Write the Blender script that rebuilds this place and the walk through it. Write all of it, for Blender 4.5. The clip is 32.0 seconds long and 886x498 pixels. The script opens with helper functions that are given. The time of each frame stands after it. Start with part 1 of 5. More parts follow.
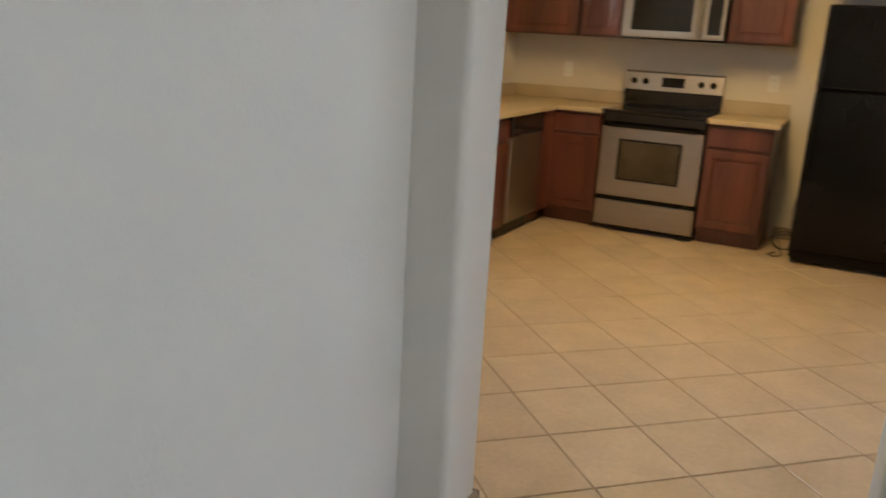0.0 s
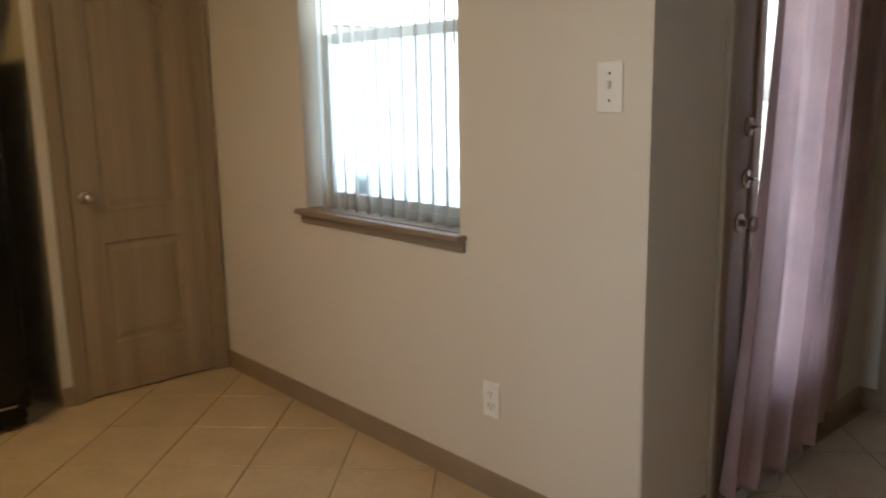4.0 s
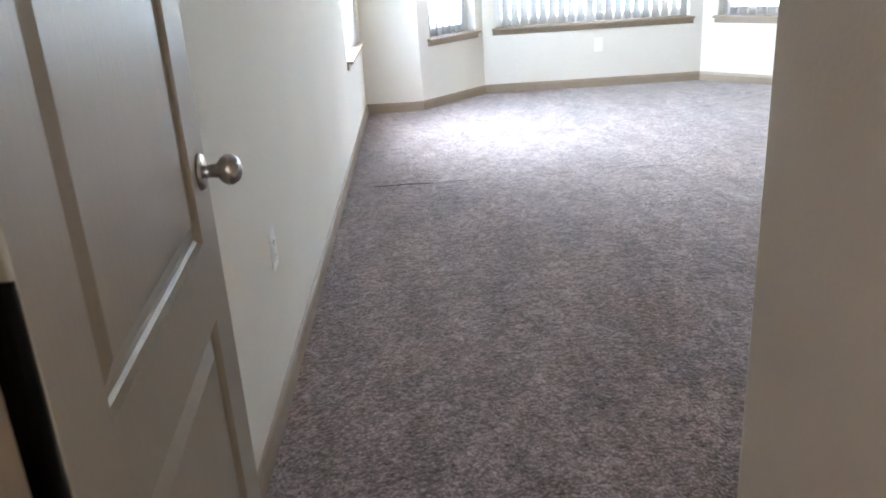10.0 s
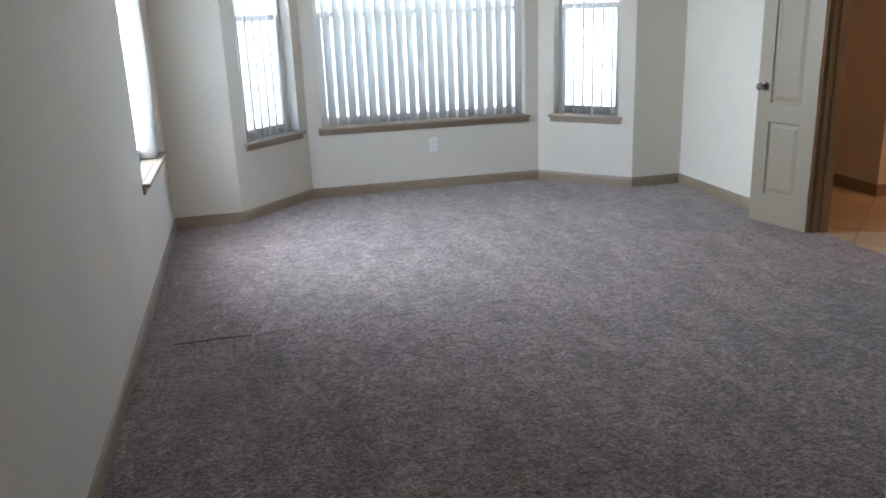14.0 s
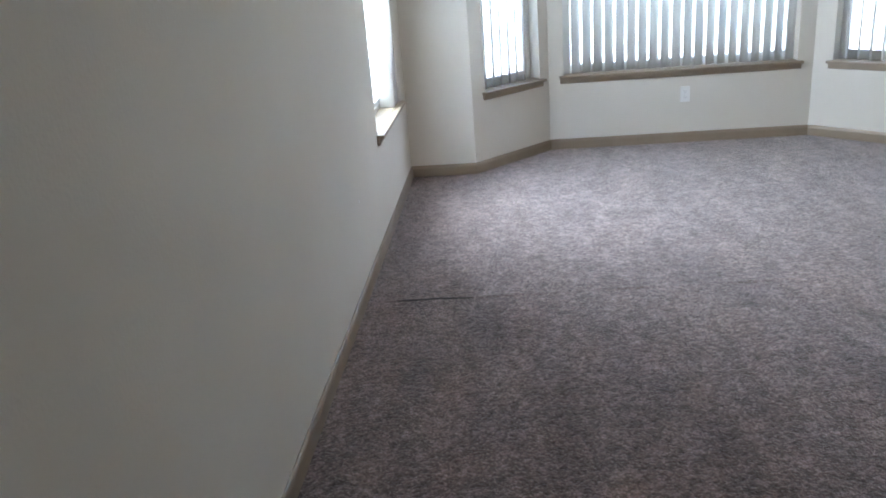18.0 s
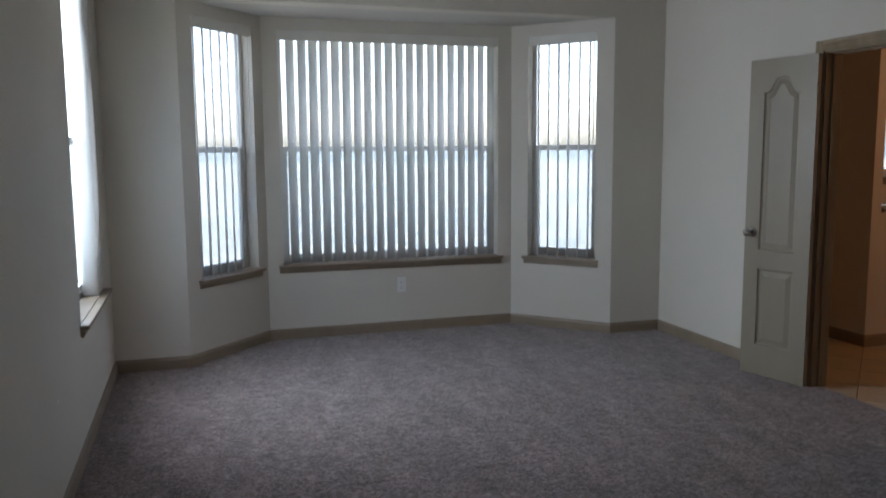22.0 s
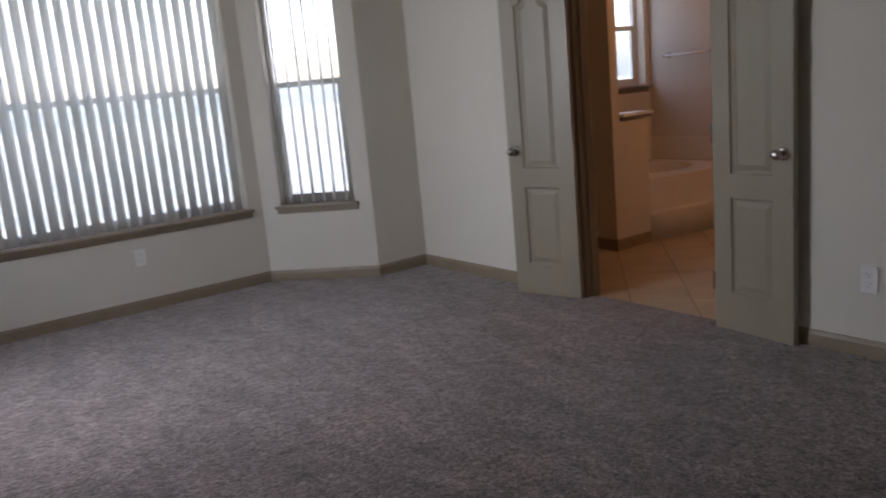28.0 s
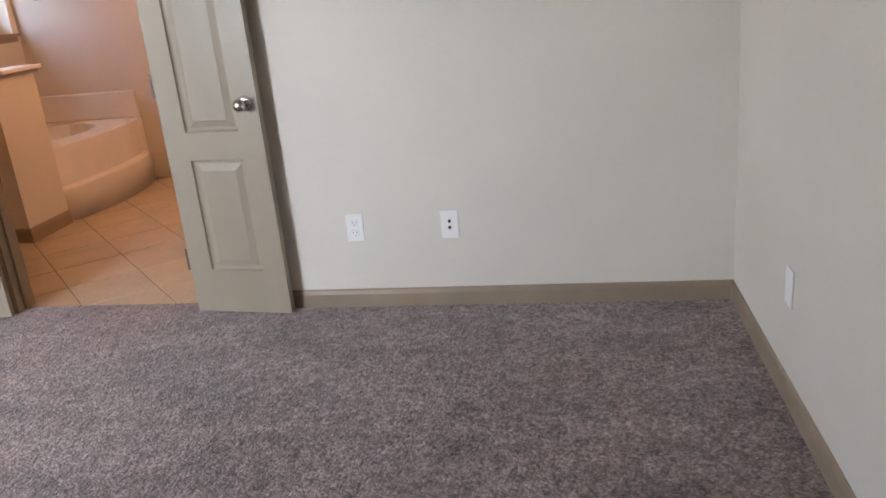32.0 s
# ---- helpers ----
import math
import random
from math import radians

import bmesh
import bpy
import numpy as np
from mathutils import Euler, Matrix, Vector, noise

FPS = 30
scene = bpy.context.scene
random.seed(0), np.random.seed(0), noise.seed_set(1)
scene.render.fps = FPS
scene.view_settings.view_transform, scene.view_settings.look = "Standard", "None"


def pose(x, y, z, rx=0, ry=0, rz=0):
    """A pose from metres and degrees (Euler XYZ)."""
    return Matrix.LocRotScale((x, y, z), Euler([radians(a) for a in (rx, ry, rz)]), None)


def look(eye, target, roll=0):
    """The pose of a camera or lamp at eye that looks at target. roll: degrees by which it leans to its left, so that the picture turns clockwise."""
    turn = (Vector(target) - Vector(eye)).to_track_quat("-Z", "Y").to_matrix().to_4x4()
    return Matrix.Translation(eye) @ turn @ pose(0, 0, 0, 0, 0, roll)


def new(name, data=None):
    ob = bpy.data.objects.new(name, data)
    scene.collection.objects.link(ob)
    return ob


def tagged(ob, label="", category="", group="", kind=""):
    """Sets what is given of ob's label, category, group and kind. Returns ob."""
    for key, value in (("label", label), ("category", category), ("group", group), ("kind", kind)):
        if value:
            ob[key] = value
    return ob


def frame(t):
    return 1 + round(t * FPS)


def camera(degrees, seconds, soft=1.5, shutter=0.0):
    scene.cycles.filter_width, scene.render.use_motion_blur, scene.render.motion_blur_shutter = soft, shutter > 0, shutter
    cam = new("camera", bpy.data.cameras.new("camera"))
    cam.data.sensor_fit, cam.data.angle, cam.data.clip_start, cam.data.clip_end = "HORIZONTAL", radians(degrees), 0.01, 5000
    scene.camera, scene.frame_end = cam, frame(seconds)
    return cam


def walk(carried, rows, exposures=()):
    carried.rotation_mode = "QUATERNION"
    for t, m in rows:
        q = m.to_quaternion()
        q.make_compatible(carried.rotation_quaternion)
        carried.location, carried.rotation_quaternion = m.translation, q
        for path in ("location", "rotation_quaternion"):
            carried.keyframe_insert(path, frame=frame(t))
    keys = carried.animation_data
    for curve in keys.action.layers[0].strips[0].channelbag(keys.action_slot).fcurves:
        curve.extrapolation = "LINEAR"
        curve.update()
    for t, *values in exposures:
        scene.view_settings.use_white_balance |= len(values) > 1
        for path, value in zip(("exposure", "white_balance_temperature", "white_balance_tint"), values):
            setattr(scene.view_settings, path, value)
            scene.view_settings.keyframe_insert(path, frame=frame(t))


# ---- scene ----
cam = camera(57.9, 32.0, soft=1.7, shutter=0.4)
PATH = [
    (0, (3.458, -3.158, 1.392), (1.731, -4.023, 0.872), 3.2),
    (0.5, (3.462, -3.372, 1.382), (1.605, -3.89, 0.85), 2.6),
    (1, (3.323, -3.466, 1.391), (1.409, -3.699, 0.859), 1.8),
    (1.5, (3.125, -3.521, 1.423), (1.197, -3.507, 0.891), 1.2),
    (2, (2.847, -3.534, 1.424), (0.928, -3.309, 0.907), 0.8),
    (2.5, (2.465, -3.438, 1.459), (0.569, -3.05, 0.954), 0.6),
    (4.5, (0.996, -3.473, 1.357), (-0.207, -1.925, 0.963), -1.7),
    (5, (0.826, -3.229, 1.409), (-0.112, -1.523, 0.949), -1.9),
    (5.5, (0.652, -3.034, 1.411), (0.019, -1.206, 0.903), -2.9),
    (6, (0.579, -2.8, 1.397), (0.18, -0.924, 0.831), -4.5),
    (6.5, (0.543, -2.564, 1.396), (0.325, -0.684, 0.749), -5.3),
    (7, (0.505, -2.326, 1.385), (0.405, -0.458, 0.677), -5.5),
    (7.5, (0.516, -2.077, 1.381), (0.447, -0.22, 0.643), -6.4),
    (8, (0.527, -1.755, 1.386), (0.427, 0.099, 0.643), -4.7),
    (8.5, (0.515, -1.335, 1.366), (0.408, 0.525, 0.641), -3.5),
    (9, (0.5, -0.953, 1.347), (0.43, 0.917, 0.639), -2.3),
    (9.5, (0.517, -0.559, 1.321), (0.476, 1.314, 0.62), -3.6),
    (10, (0.486, -0.288, 1.308), (0.512, 1.585, 0.607), -3.6),
    (10.5, (0.45, -0.102, 1.297), (0.548, 1.766, 0.589), -3.2),
    (11, (0.481, 0.052, 1.299), (0.579, 1.913, 0.572), -4.5),
    (11.5, (0.478, 0.202, 1.301), (0.605, 2.062, 0.577), -5.1),
    (12, (0.482, 0.316, 1.338), (0.667, 2.187, 0.655), -4.5),
    (12.5, (0.568, 0.36, 1.453), (0.807, 2.237, 0.806), -3.6),
    (13, (0.594, 0.414, 1.503), (0.904, 2.291, 0.887), -2.7),
    (13.5, (0.61, 0.47, 1.52), (0.994, 2.343, 0.934), -2.7),
    (15.5, (0.619, 0.781, 1.517), (1.137, 2.63, 0.958), -0.4),
    (16, (0.596, 0.954, 1.479), (1.052, 2.827, 0.946), -0.4),
    (16.5, (0.608, 1.047, 1.47), (0.924, 2.956, 0.963), -0.8),
    (17, (0.629, 1.01, 1.483), (0.696, 2.932, 0.934), -2.1),
    (17.5, (0.669, 0.816, 1.544), (0.529, 2.709, 0.916), -3.8),
    (18, (0.7, 0.804, 1.536), (0.536, 2.678, 0.856), -4.5),
    (18.5, (0.668, 0.958, 1.486), (0.666, 2.817, 0.748), -4.2),
    (19, (0.639, 1.151, 1.407), (0.852, 2.975, 0.616), -3.2),
    (19.5, (0.579, 1.161, 1.393), (0.979, 2.944, 0.58), -3.1),
    (20, (0.592, 1.126, 1.398), (1.084, 2.905, 0.628), -2.8),
    (20.5, (0.614, 1.102, 1.438), (1.132, 2.915, 0.773), -2.2),
    (21, (0.593, 1.04, 1.464), (1.138, 2.891, 0.938), -1.6),
    (21.5, (0.591, 1.004, 1.487), (1.155, 2.883, 1.1), -1.0),
    (22, (0.572, 0.967, 1.481), (1.154, 2.865, 1.237), -0.4),
    (22.5, (0.604, 0.927, 1.507), (1.182, 2.838, 1.383), 0.0),
    (23, (0.573, 0.956, 1.502), (1.158, 2.868, 1.507), 0.4),
    (23.5, (0.54, 1.026, 1.48), (1.131, 2.93, 1.633), 0.8),
    (24, (0.498, 1.078, 1.491), (1.091, 2.966, 1.781), 1.2),
    (24.5, (0.5, 1.025, 1.466), (1.059, 2.9, 1.88), 2.0),
    (26.5, (0.383, 1.323, 1.478), (1.169, 3.161, 1.407), -0.6),
    (27, (0.441, 1.407, 1.444), (1.338, 3.182, 1.227), -2.2),
    (27.5, (0.493, 1.402, 1.416), (1.505, 3.096, 1.091), -3.9),
    (28, (0.589, 1.504, 1.403), (1.743, 3.088, 1.0), -5.2),
    (28.5, (0.61, 1.611, 1.417), (1.953, 3.024, 0.969), -5.0),
    (29, (0.554, 1.692, 1.412), (2.116, 2.862, 0.976), -2.9),
    (29.5, (0.762, 1.82, 1.405), (2.482, 2.736, 0.954), -3.4),
    (30, (0.948, 1.922, 1.397), (2.757, 2.641, 0.937), -4.6),
    (30.5, (1.054, 2.043, 1.385), (2.912, 2.595, 0.894), -5.7),
    (31, (1.066, 2.12, 1.34), (2.939, 2.557, 0.793), -6.1),
    (31.5, (1.026, 2.159, 1.34), (2.89, 2.544, 0.727), -6.1),
    (32, (0.99, 2.203, 1.379), (2.846, 2.559, 0.726), -5.5),
]
STOPS = ((0, 4.4), (2.5, 4.45), (4.5, 3.45), (5, 3.4), (6, 4.25), (7, 5.1), (8, 5.2), (9.5, 5.6), (10.5, 5.75), (12, 5.6), (13, 4.85), (15.5, 4.0), (16, 3.8),
         (17, 3.2), (18, 4.55), (19, 5.0), (20, 5.05), (21, 4.1), (22, 2.95), (23, 2.4), (24.5, 2.0), (26.5, 2.35), (27, 2.5), (28, 3.2), (29, 4.1),
         (30, 4.68), (31, 4.85), (32, 5.0))
WHITE_POINTS = ((0, 5800, 13), (1.5, 6350, 13), (2.5, 6550, 12), (5, 6050, 13), (6, 6300, 13), (8, 6450, 12), (9, 6250, 14), (10.5, 6350, 16), (12, 6450, 18), (17, 6300, 15), (20, 6350, 18), (24.5, 6500, 18), (28, 6900, 26), (30, 6800, 24), (32, 6800, 24))


def white_at(t):
    for (t0, k0, c0), (t1, k1, c1) in zip(WHITE_POINTS, WHITE_POINTS[1:]):
        if t <= t1:
            f = (t - t0) / (t1 - t0)
            return k0 + f * (k1 - k0), c0 + f * (c1 - c0)


EXPOSURES = [(t, s, *white_at(t)) for t, s in STOPS]
walk(cam, [(t, look(eye, target, roll)) for t, eye, target, roll in PATH], EXPOSURES)

# ---- world and light ----
world = bpy.data.worlds.new("world")
scene.world = world
world.use_nodes = True
wn = world.node_tree.nodes
sky = wn.new("ShaderNodeTexSky")
sky.sky_type = "NISHITA"
sky.sun_disc = False
sky.sun_elevation = radians(66)
sky.sun_rotation = radians(150)
sky.air_density, sky.dust_density, sky.ozone_density = 1.0, 3.0, 1.0
wn["Background"].inputs["Strength"].default_value = 0.12
world.node_tree.links.new(sky.outputs[0], wn["Background"].inputs["Color"])


def lamp(name, kind, place, energy, colour, size=0.2, aim=None, size_y=None):
    data = bpy.data.lights.new(name, kind)
    data.energy, data.color = energy, colour
    if kind == "AREA":
        data.shape = "RECTANGLE"
        data.size, data.size_y = size, size_y or size
    elif kind == "POINT":
        data.shadow_soft_size = size
    ob = new(name, data)
    ob.matrix_world = look(place, aim) if aim else Matrix.Translation(place)
    return ob


sun = new("sun", bpy.data.lights.new("sun", "SUN"))
sun.data.energy, sun.data.angle, sun.data.color = 1.8, radians(0.6), (1.0, 0.95, 0.88)
sun.matrix_world = look((0, 0, 0), (-math.sin(radians(150)) * 0.41, -math.cos(radians(150)) * 0.41, -0.91))

DAY = (0.76, 0.90, 1.0)
for name, p0, p1, s0, s1, z0, z1, power in (
        ("daylight_1", (0, 0.32), (0, 6.641), 4.87, 5.92, 0.655, 2.38, 10.0),
        ("daylight_2", (0.51, 6.645), (1.09, 7.295), 0.10, 0.72, 0.61, 2.365, 0.8),
        ("daylight_3", (1.09, 7.295), (3.15, 7.295), 0.11, 1.95, 0.61, 2.365, 2.4),
        ("daylight_4", (3.15, 7.295), (3.73, 6.645), 0.151, 0.771, 0.61, 2.365, 0.8),
        ("daylight_5", (-2.605, -1.625), (0.03, -1.625), 0.84, 1.77, 0.88, 2.30, 1.5),
        ("daylight_6", (0.03, -1.472), (-0.03, 0.13), 0.40, 0.92, 0.38, 1.95, 0.4),
        ("daylight_7", (1.70, -0.1), (5.9, -0.1), 0.7, 2.3, 0.1, 2.2, 2.2),
        # Added source, out of view, that sends cool light up the hall.
        ("hall_fill_daylight", (1.46, -5.85), (-3.108, -5.85), 0.5, 1.3, 0.9, 2.1, 0.85),
        ("daylight_8", (4.295, 6.6), (6.95, 6.6), 2.02, 2.60, 1.22, 2.30, 0.02)):
    way = Vector((p1[0] - p0[0], p1[1] - p0[1], 0)).normalized()
    out = Vector((-way.y, way.x, 0))
    high = name in ("daylight_1", "daylight_2", "daylight_3", "daylight_4")
    mid = Vector((p0[0], p0[1], (z0 + z1) / 2)) + way * (s0 + s1) / 2 + out * (0.62 if high else 0.17) + Vector((0, 0, (0.28 if name == "daylight_1" else 0.45) if high else 0))
    light = lamp(name, "AREA", mid, power, (0.74, 0.86, 1.0) if name == "daylight_7" else DAY, s1 - s0, mid - out - Vector((0, 0, (0.30 if name == "daylight_1" else 0.5) if high else 0)), z1 - z0)
    if name == "hall_fill_daylight":
        light.data.spread = radians(80)
lamp("kitchen_lamp", "AREA", (-1.0, -3.9, 2.66), 2.45, (1.0, 0.63, 0.21), 1.2, (-1.0, -3.9, 0), 0.35)
lamp("bath_lamp", "AREA", (5.9, 4.0, 2.45), 0.85, (1.0, 0.48, 0.20), 0.6, (6.3, 6.2, 0.8), 0.2)

# ---- materials ----
def node(nt, kind, **given):
    n = nt.nodes.new(kind)
    for key, value in given.items():
        if key in n.inputs:
            n.inputs[key].default_value = value
    return n


def material(name, colour, rough=0.6, metal=0.0, vary=0.08, scale=3.0, grain=0.0, grain_scale=200.0, bump=0.0, bump_scale=150.0,
             stretch=(1, 1, 1), dark=None, spread=0.0, coat=0.0, translucent=0.0, object_space=False, shine=0.5):
    m = bpy.data.materials.new(name)
    m.use_nodes = True
    nt = m.node_tree
    bsdf = nt.nodes["Principled BSDF"]
    bsdf.inputs["Roughness"].default_value = rough
    bsdf.inputs["Metallic"].default_value = metal
    bsdf.inputs["Coat Weight"].default_value = coat
    bsdf.inputs["Specular IOR Level"].default_value = shine
    coords = nt.nodes.new("ShaderNodeTexCoord") if object_space else nt.nodes.new("ShaderNodeNewGeometry")
    mapping = nt.nodes.new("ShaderNodeMapping")
    mapping.inputs["Scale"].default_value = stretch
    nt.links.new(coords.outputs["Object" if object_space else "Position"], mapping.inputs[0])
    big = node(nt, "ShaderNodeTexNoise", Scale=scale, Detail=4.0)
    nt.links.new(mapping.outputs[0], big.inputs["Vector"])
    mix = nt.nodes.new("ShaderNodeMix")
    mix.data_type = "RGBA"
    dark = dark or tuple(c * (1 - 2.2 * vary) for c in colour)
    light = tuple(min(1, c * (1 + vary)) for c in colour)
    mix.inputs[6].default_value, mix.inputs[7].default_value = (*dark, 1), (*light, 1)
    ramp = node(nt, "ShaderNodeMapRange")
    ramp.inputs[1].default_value, ramp.inputs[2].default_value = 0.3, 0.7
    nt.links.new(big.outputs[0], ramp.inputs[0])
    nt.links.new(ramp.outputs[0], mix.inputs[0])
    out = mix.outputs[2]
    if grain:
        fine = node(nt, "ShaderNodeTexNoise", Scale=grain_scale, Detail=3.0)
        nt.links.new(mapping.outputs[0], fine.inputs["Vector"])
        fr = node(nt, "ShaderNodeMapRange")
        fr.inputs[1].default_value, fr.inputs[2].default_value = 0.25, 0.75
        fr.inputs[3].default_value, fr.inputs[4].default_value = 1 - grain, 1 + grain
        nt.links.new(fine.outputs[0], fr.inputs[0])
        mul = nt.nodes.new("ShaderNodeMix")
        mul.data_type, mul.blend_type = "RGBA", "MULTIPLY"
        mul.inputs[0].default_value = 1.0
        nt.links.new(out, mul.inputs[6])
        nt.links.new(fr.outputs[0], mul.inputs[7])
        out = mul.outputs[2]
    if spread:
        info = nt.nodes.new("ShaderNodeObjectInfo")
        sr = node(nt, "ShaderNodeMapRange")
        sr.inputs[3].default_value, sr.inputs[4].default_value = 1 - spread, 1 + spread
        nt.links.new(info.outputs["Random"], sr.inputs[0])
        mul = nt.nodes.new("ShaderNodeMix")
        mul.data_type, mul.blend_type = "RGBA", "MULTIPLY"
        mul.inputs[0].default_value = 1.0
        nt.links.new(out, mul.inputs[6])
        nt.links.new(sr.outputs[0], mul.inputs[7])
        out = mul.outputs[2]
    nt.links.new(out, bsdf.inputs["Base Color"])
    if bump:
        rough_noise = node(nt, "ShaderNodeTexNoise", Scale=bump_scale, Detail=3.0)
        nt.links.new(mapping.outputs[0], rough_noise.inputs["Vector"])
        b = node(nt, "ShaderNodeBump", Strength=bump, Distance=0.004)
        nt.links.new(rough_noise.outputs[0], b.inputs["Height"])
        nt.links.new(b.outputs[0], bsdf.inputs["Normal"])
    if translucent:
        tr = nt.nodes.new("ShaderNodeBsdfTranslucent")
        nt.links.new(out, tr.inputs[0])
        ms = nt.nodes.new("ShaderNodeMixShader")
        ms.inputs[0].default_value = translucent
        nt.links.new(bsdf.outputs[0], ms.inputs[1])
        nt.links.new(tr.outputs[0], ms.inputs[2])
        nt.links.new(ms.outputs[0], nt.nodes["Material Output"].inputs[0])
    return m


def glass_material(name, tint=(0.97, 0.99, 0.98), through_part=0.93):
    m = bpy.data.materials.new(name)
    m.use_nodes = True
    nt = m.node_tree
    clear = nt.nodes.new("ShaderNodeBsdfTransparent")
    clear.inputs[0].default_value = (*tint, 1)
    gloss = nt.nodes.new("ShaderNodeBsdfGlossy")
    gloss.inputs["Roughness"].default_value = 0.02
    ms = nt.nodes.new("ShaderNodeMixShader")
    ms.inputs[0].default_value = 1 - through_part
    nt.links.new(clear.outputs[0], ms.inputs[1])
    nt.links.new(gloss.outputs[0], ms.inputs[2])
    nt.links.new(ms.outputs[0], nt.nodes["Material Output"].inputs[0])
    return m


def screen_material():
    m = bpy.data.materials.new("insect_screen")
    m.use_nodes = True
    nt = m.node_tree
    clear = nt.nodes.new("ShaderNodeBsdfTransparent")
    clear.inputs[0].default_value = (0.97, 0.99, 1.0, 1)
    mesh = nt.nodes.new("ShaderNodeBsdfTranslucent")
    mesh.inputs[0].default_value = (0.56, 0.62, 0.65, 1)
    ms = nt.nodes.new("ShaderNodeMixShader")
    ms.inputs[0].default_value = 0.38
    nt.links.new(clear.outputs[0], ms.inputs[1])
    nt.links.new(mesh.outputs[0], ms.inputs[2])
    nt.links.new(ms.outputs[0], nt.nodes["Material Output"].inputs[0])
    return m


def glow_material(name, colour, strength, base=(0.9, 0.8, 0.6)):
    m = bpy.data.materials.new(name)
    m.use_nodes = True
    bsdf = m.node_tree.nodes["Principled BSDF"]
    bsdf.inputs["Base Color"].default_value = (*base, 1)
    bsdf.inputs["Roughness"].default_value = 0.35
    bsdf.inputs["Emission Color"].default_value = (*colour, 1)
    bsdf.inputs["Emission Strength"].default_value = strength
    return m


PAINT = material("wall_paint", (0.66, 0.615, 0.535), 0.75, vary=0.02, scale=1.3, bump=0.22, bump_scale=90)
# Darker than the wall paint: the ceiling's dim light is put into its colour.
CEILING = material("dimmed_ceiling_paint", (0.56, 0.535, 0.49), 0.85, vary=0.02, scale=1.5, bump=0.3, bump_scale=70)
TRIM = material("taupe_trim_paint", (0.28, 0.215, 0.15), 0.45, vary=0.05, scale=6, bump=0.05, bump_scale=60)
DOOR = material("taupe_door_paint", (0.305, 0.259, 0.190), 0.36, vary=0.04, scale=4, bump=0.12, bump_scale=120, stretch=(1, 1, 0.12))
CASING = material("casing_paint", (0.31, 0.238, 0.155), 0.42, vary=0.10, scale=14, bump=0.12, bump_scale=60, stretch=(1, 1, 0.05))


def carpet_material():
    """Cut pile: twisted tufts in two tones, brushed patches from vacuuming, deep relief."""
    m = bpy.data.materials.new("carpet_pile")
    m.use_nodes = True
    nt = m.node_tree
    bsdf = nt.nodes["Principled BSDF"]
    bsdf.inputs["Roughness"].default_value = 1.0
    bsdf.inputs["Specular IOR Level"].default_value = 0.1
    bsdf.inputs["Sheen Weight"].default_value = 0.35
    bsdf.inputs["Sheen Roughness"].default_value = 0.5
    at = nt.nodes.new("ShaderNodeNewGeometry")
    warp = node(nt, "ShaderNodeTexNoise", Scale=45.0, Detail=2.0)
    nt.links.new(at.outputs["Position"], warp.inputs["Vector"])
    shift = nt.nodes.new("ShaderNodeVectorMath")
    shift.operation = "MULTIPLY_ADD"
    shift.inputs[1].default_value = (0.02, 0.02, 0.0)
    nt.links.new(warp.outputs["Color"], shift.inputs[0])
    nt.links.new(at.outputs["Position"], shift.inputs[2])
    tuft = node(nt, "ShaderNodeTexVoronoi", Scale=100.0)
    nt.links.new(shift.outputs[0], tuft.inputs["Vector"])
    clump = node(nt, "ShaderNodeTexNoise", Scale=46.0, Detail=4.0, Roughness=0.72)
    nt.links.new(shift.outputs[0], clump.inputs["Vector"])
    brush = nt.nodes.new("ShaderNodeMapping")
    brush.inputs["Rotation"].default_value = (0, 0, radians(24))
    brush.inputs["Scale"].default_value = (2.4, 0.9, 1)
    nt.links.new(at.outputs["Position"], brush.inputs[0])
    patch_noise = node(nt, "ShaderNodeTexNoise", Scale=2.2, Detail=5.0, Roughness=0.62)
    nt.links.new(brush.outputs[0], patch_noise.inputs["Vector"])

    swirl = node(nt, "ShaderNodeTexNoise", Scale=13.0, Detail=3.0, Roughness=0.6)
    nt.links.new(shift.outputs[0], swirl.inputs["Vector"])

    def ranged(source, a, b, lo, hi):
        r = nt.nodes.new("ShaderNodeMapRange")
        for k, value in enumerate((a, b, lo, hi)):
            r.inputs[k + 1].default_value = value
        nt.links.new(source, r.inputs[0])
        return r.outputs[0]

    def times(a, b):
        q = nt.nodes.new("ShaderNodeMath")
        q.operation = "MULTIPLY"
        nt.links.new(a, q.inputs[0])
        nt.links.new(b, q.inputs[1])
        return q.outputs[0]

    tone = nt.nodes.new("ShaderNodeMix")
    tone.data_type = "RGBA"
    tone.inputs[6].default_value, tone.inputs[7].default_value = (0.212, 0.152, 0.139, 1), (0.365, 0.277, 0.258, 1)
    parts_of = nt.nodes.new("ShaderNodeSeparateColor")
    nt.links.new(tuft.outputs["Color"], parts_of.inputs[0])
    nt.links.new(parts_of.outputs[0], tone.inputs[0])
    level = times(times(ranged(tuft.outputs["Distance"], 0.1, 0.8, 1.10, 0.55), ranged(clump.outputs[0], 0.34, 0.66, 0.46, 1.48)), times(ranged(patch_noise.outputs[0], 0.35, 0.65, 0.74, 1.20), ranged(swirl.outputs[0], 0.3, 0.7, 0.72, 1.24)))
    mul = nt.nodes.new("ShaderNodeMix")
    mul.data_type, mul.blend_type = "RGBA", "MULTIPLY"
    mul.inputs[0].default_value = 1.0
    nt.links.new(tone.outputs[2], mul.inputs[6])
    nt.links.new(level, mul.inputs[7])
    nt.links.new(mul.outputs[2], bsdf.inputs["Base Color"])
    b = node(nt, "ShaderNodeBump", Strength=0.9, Distance=0.009)
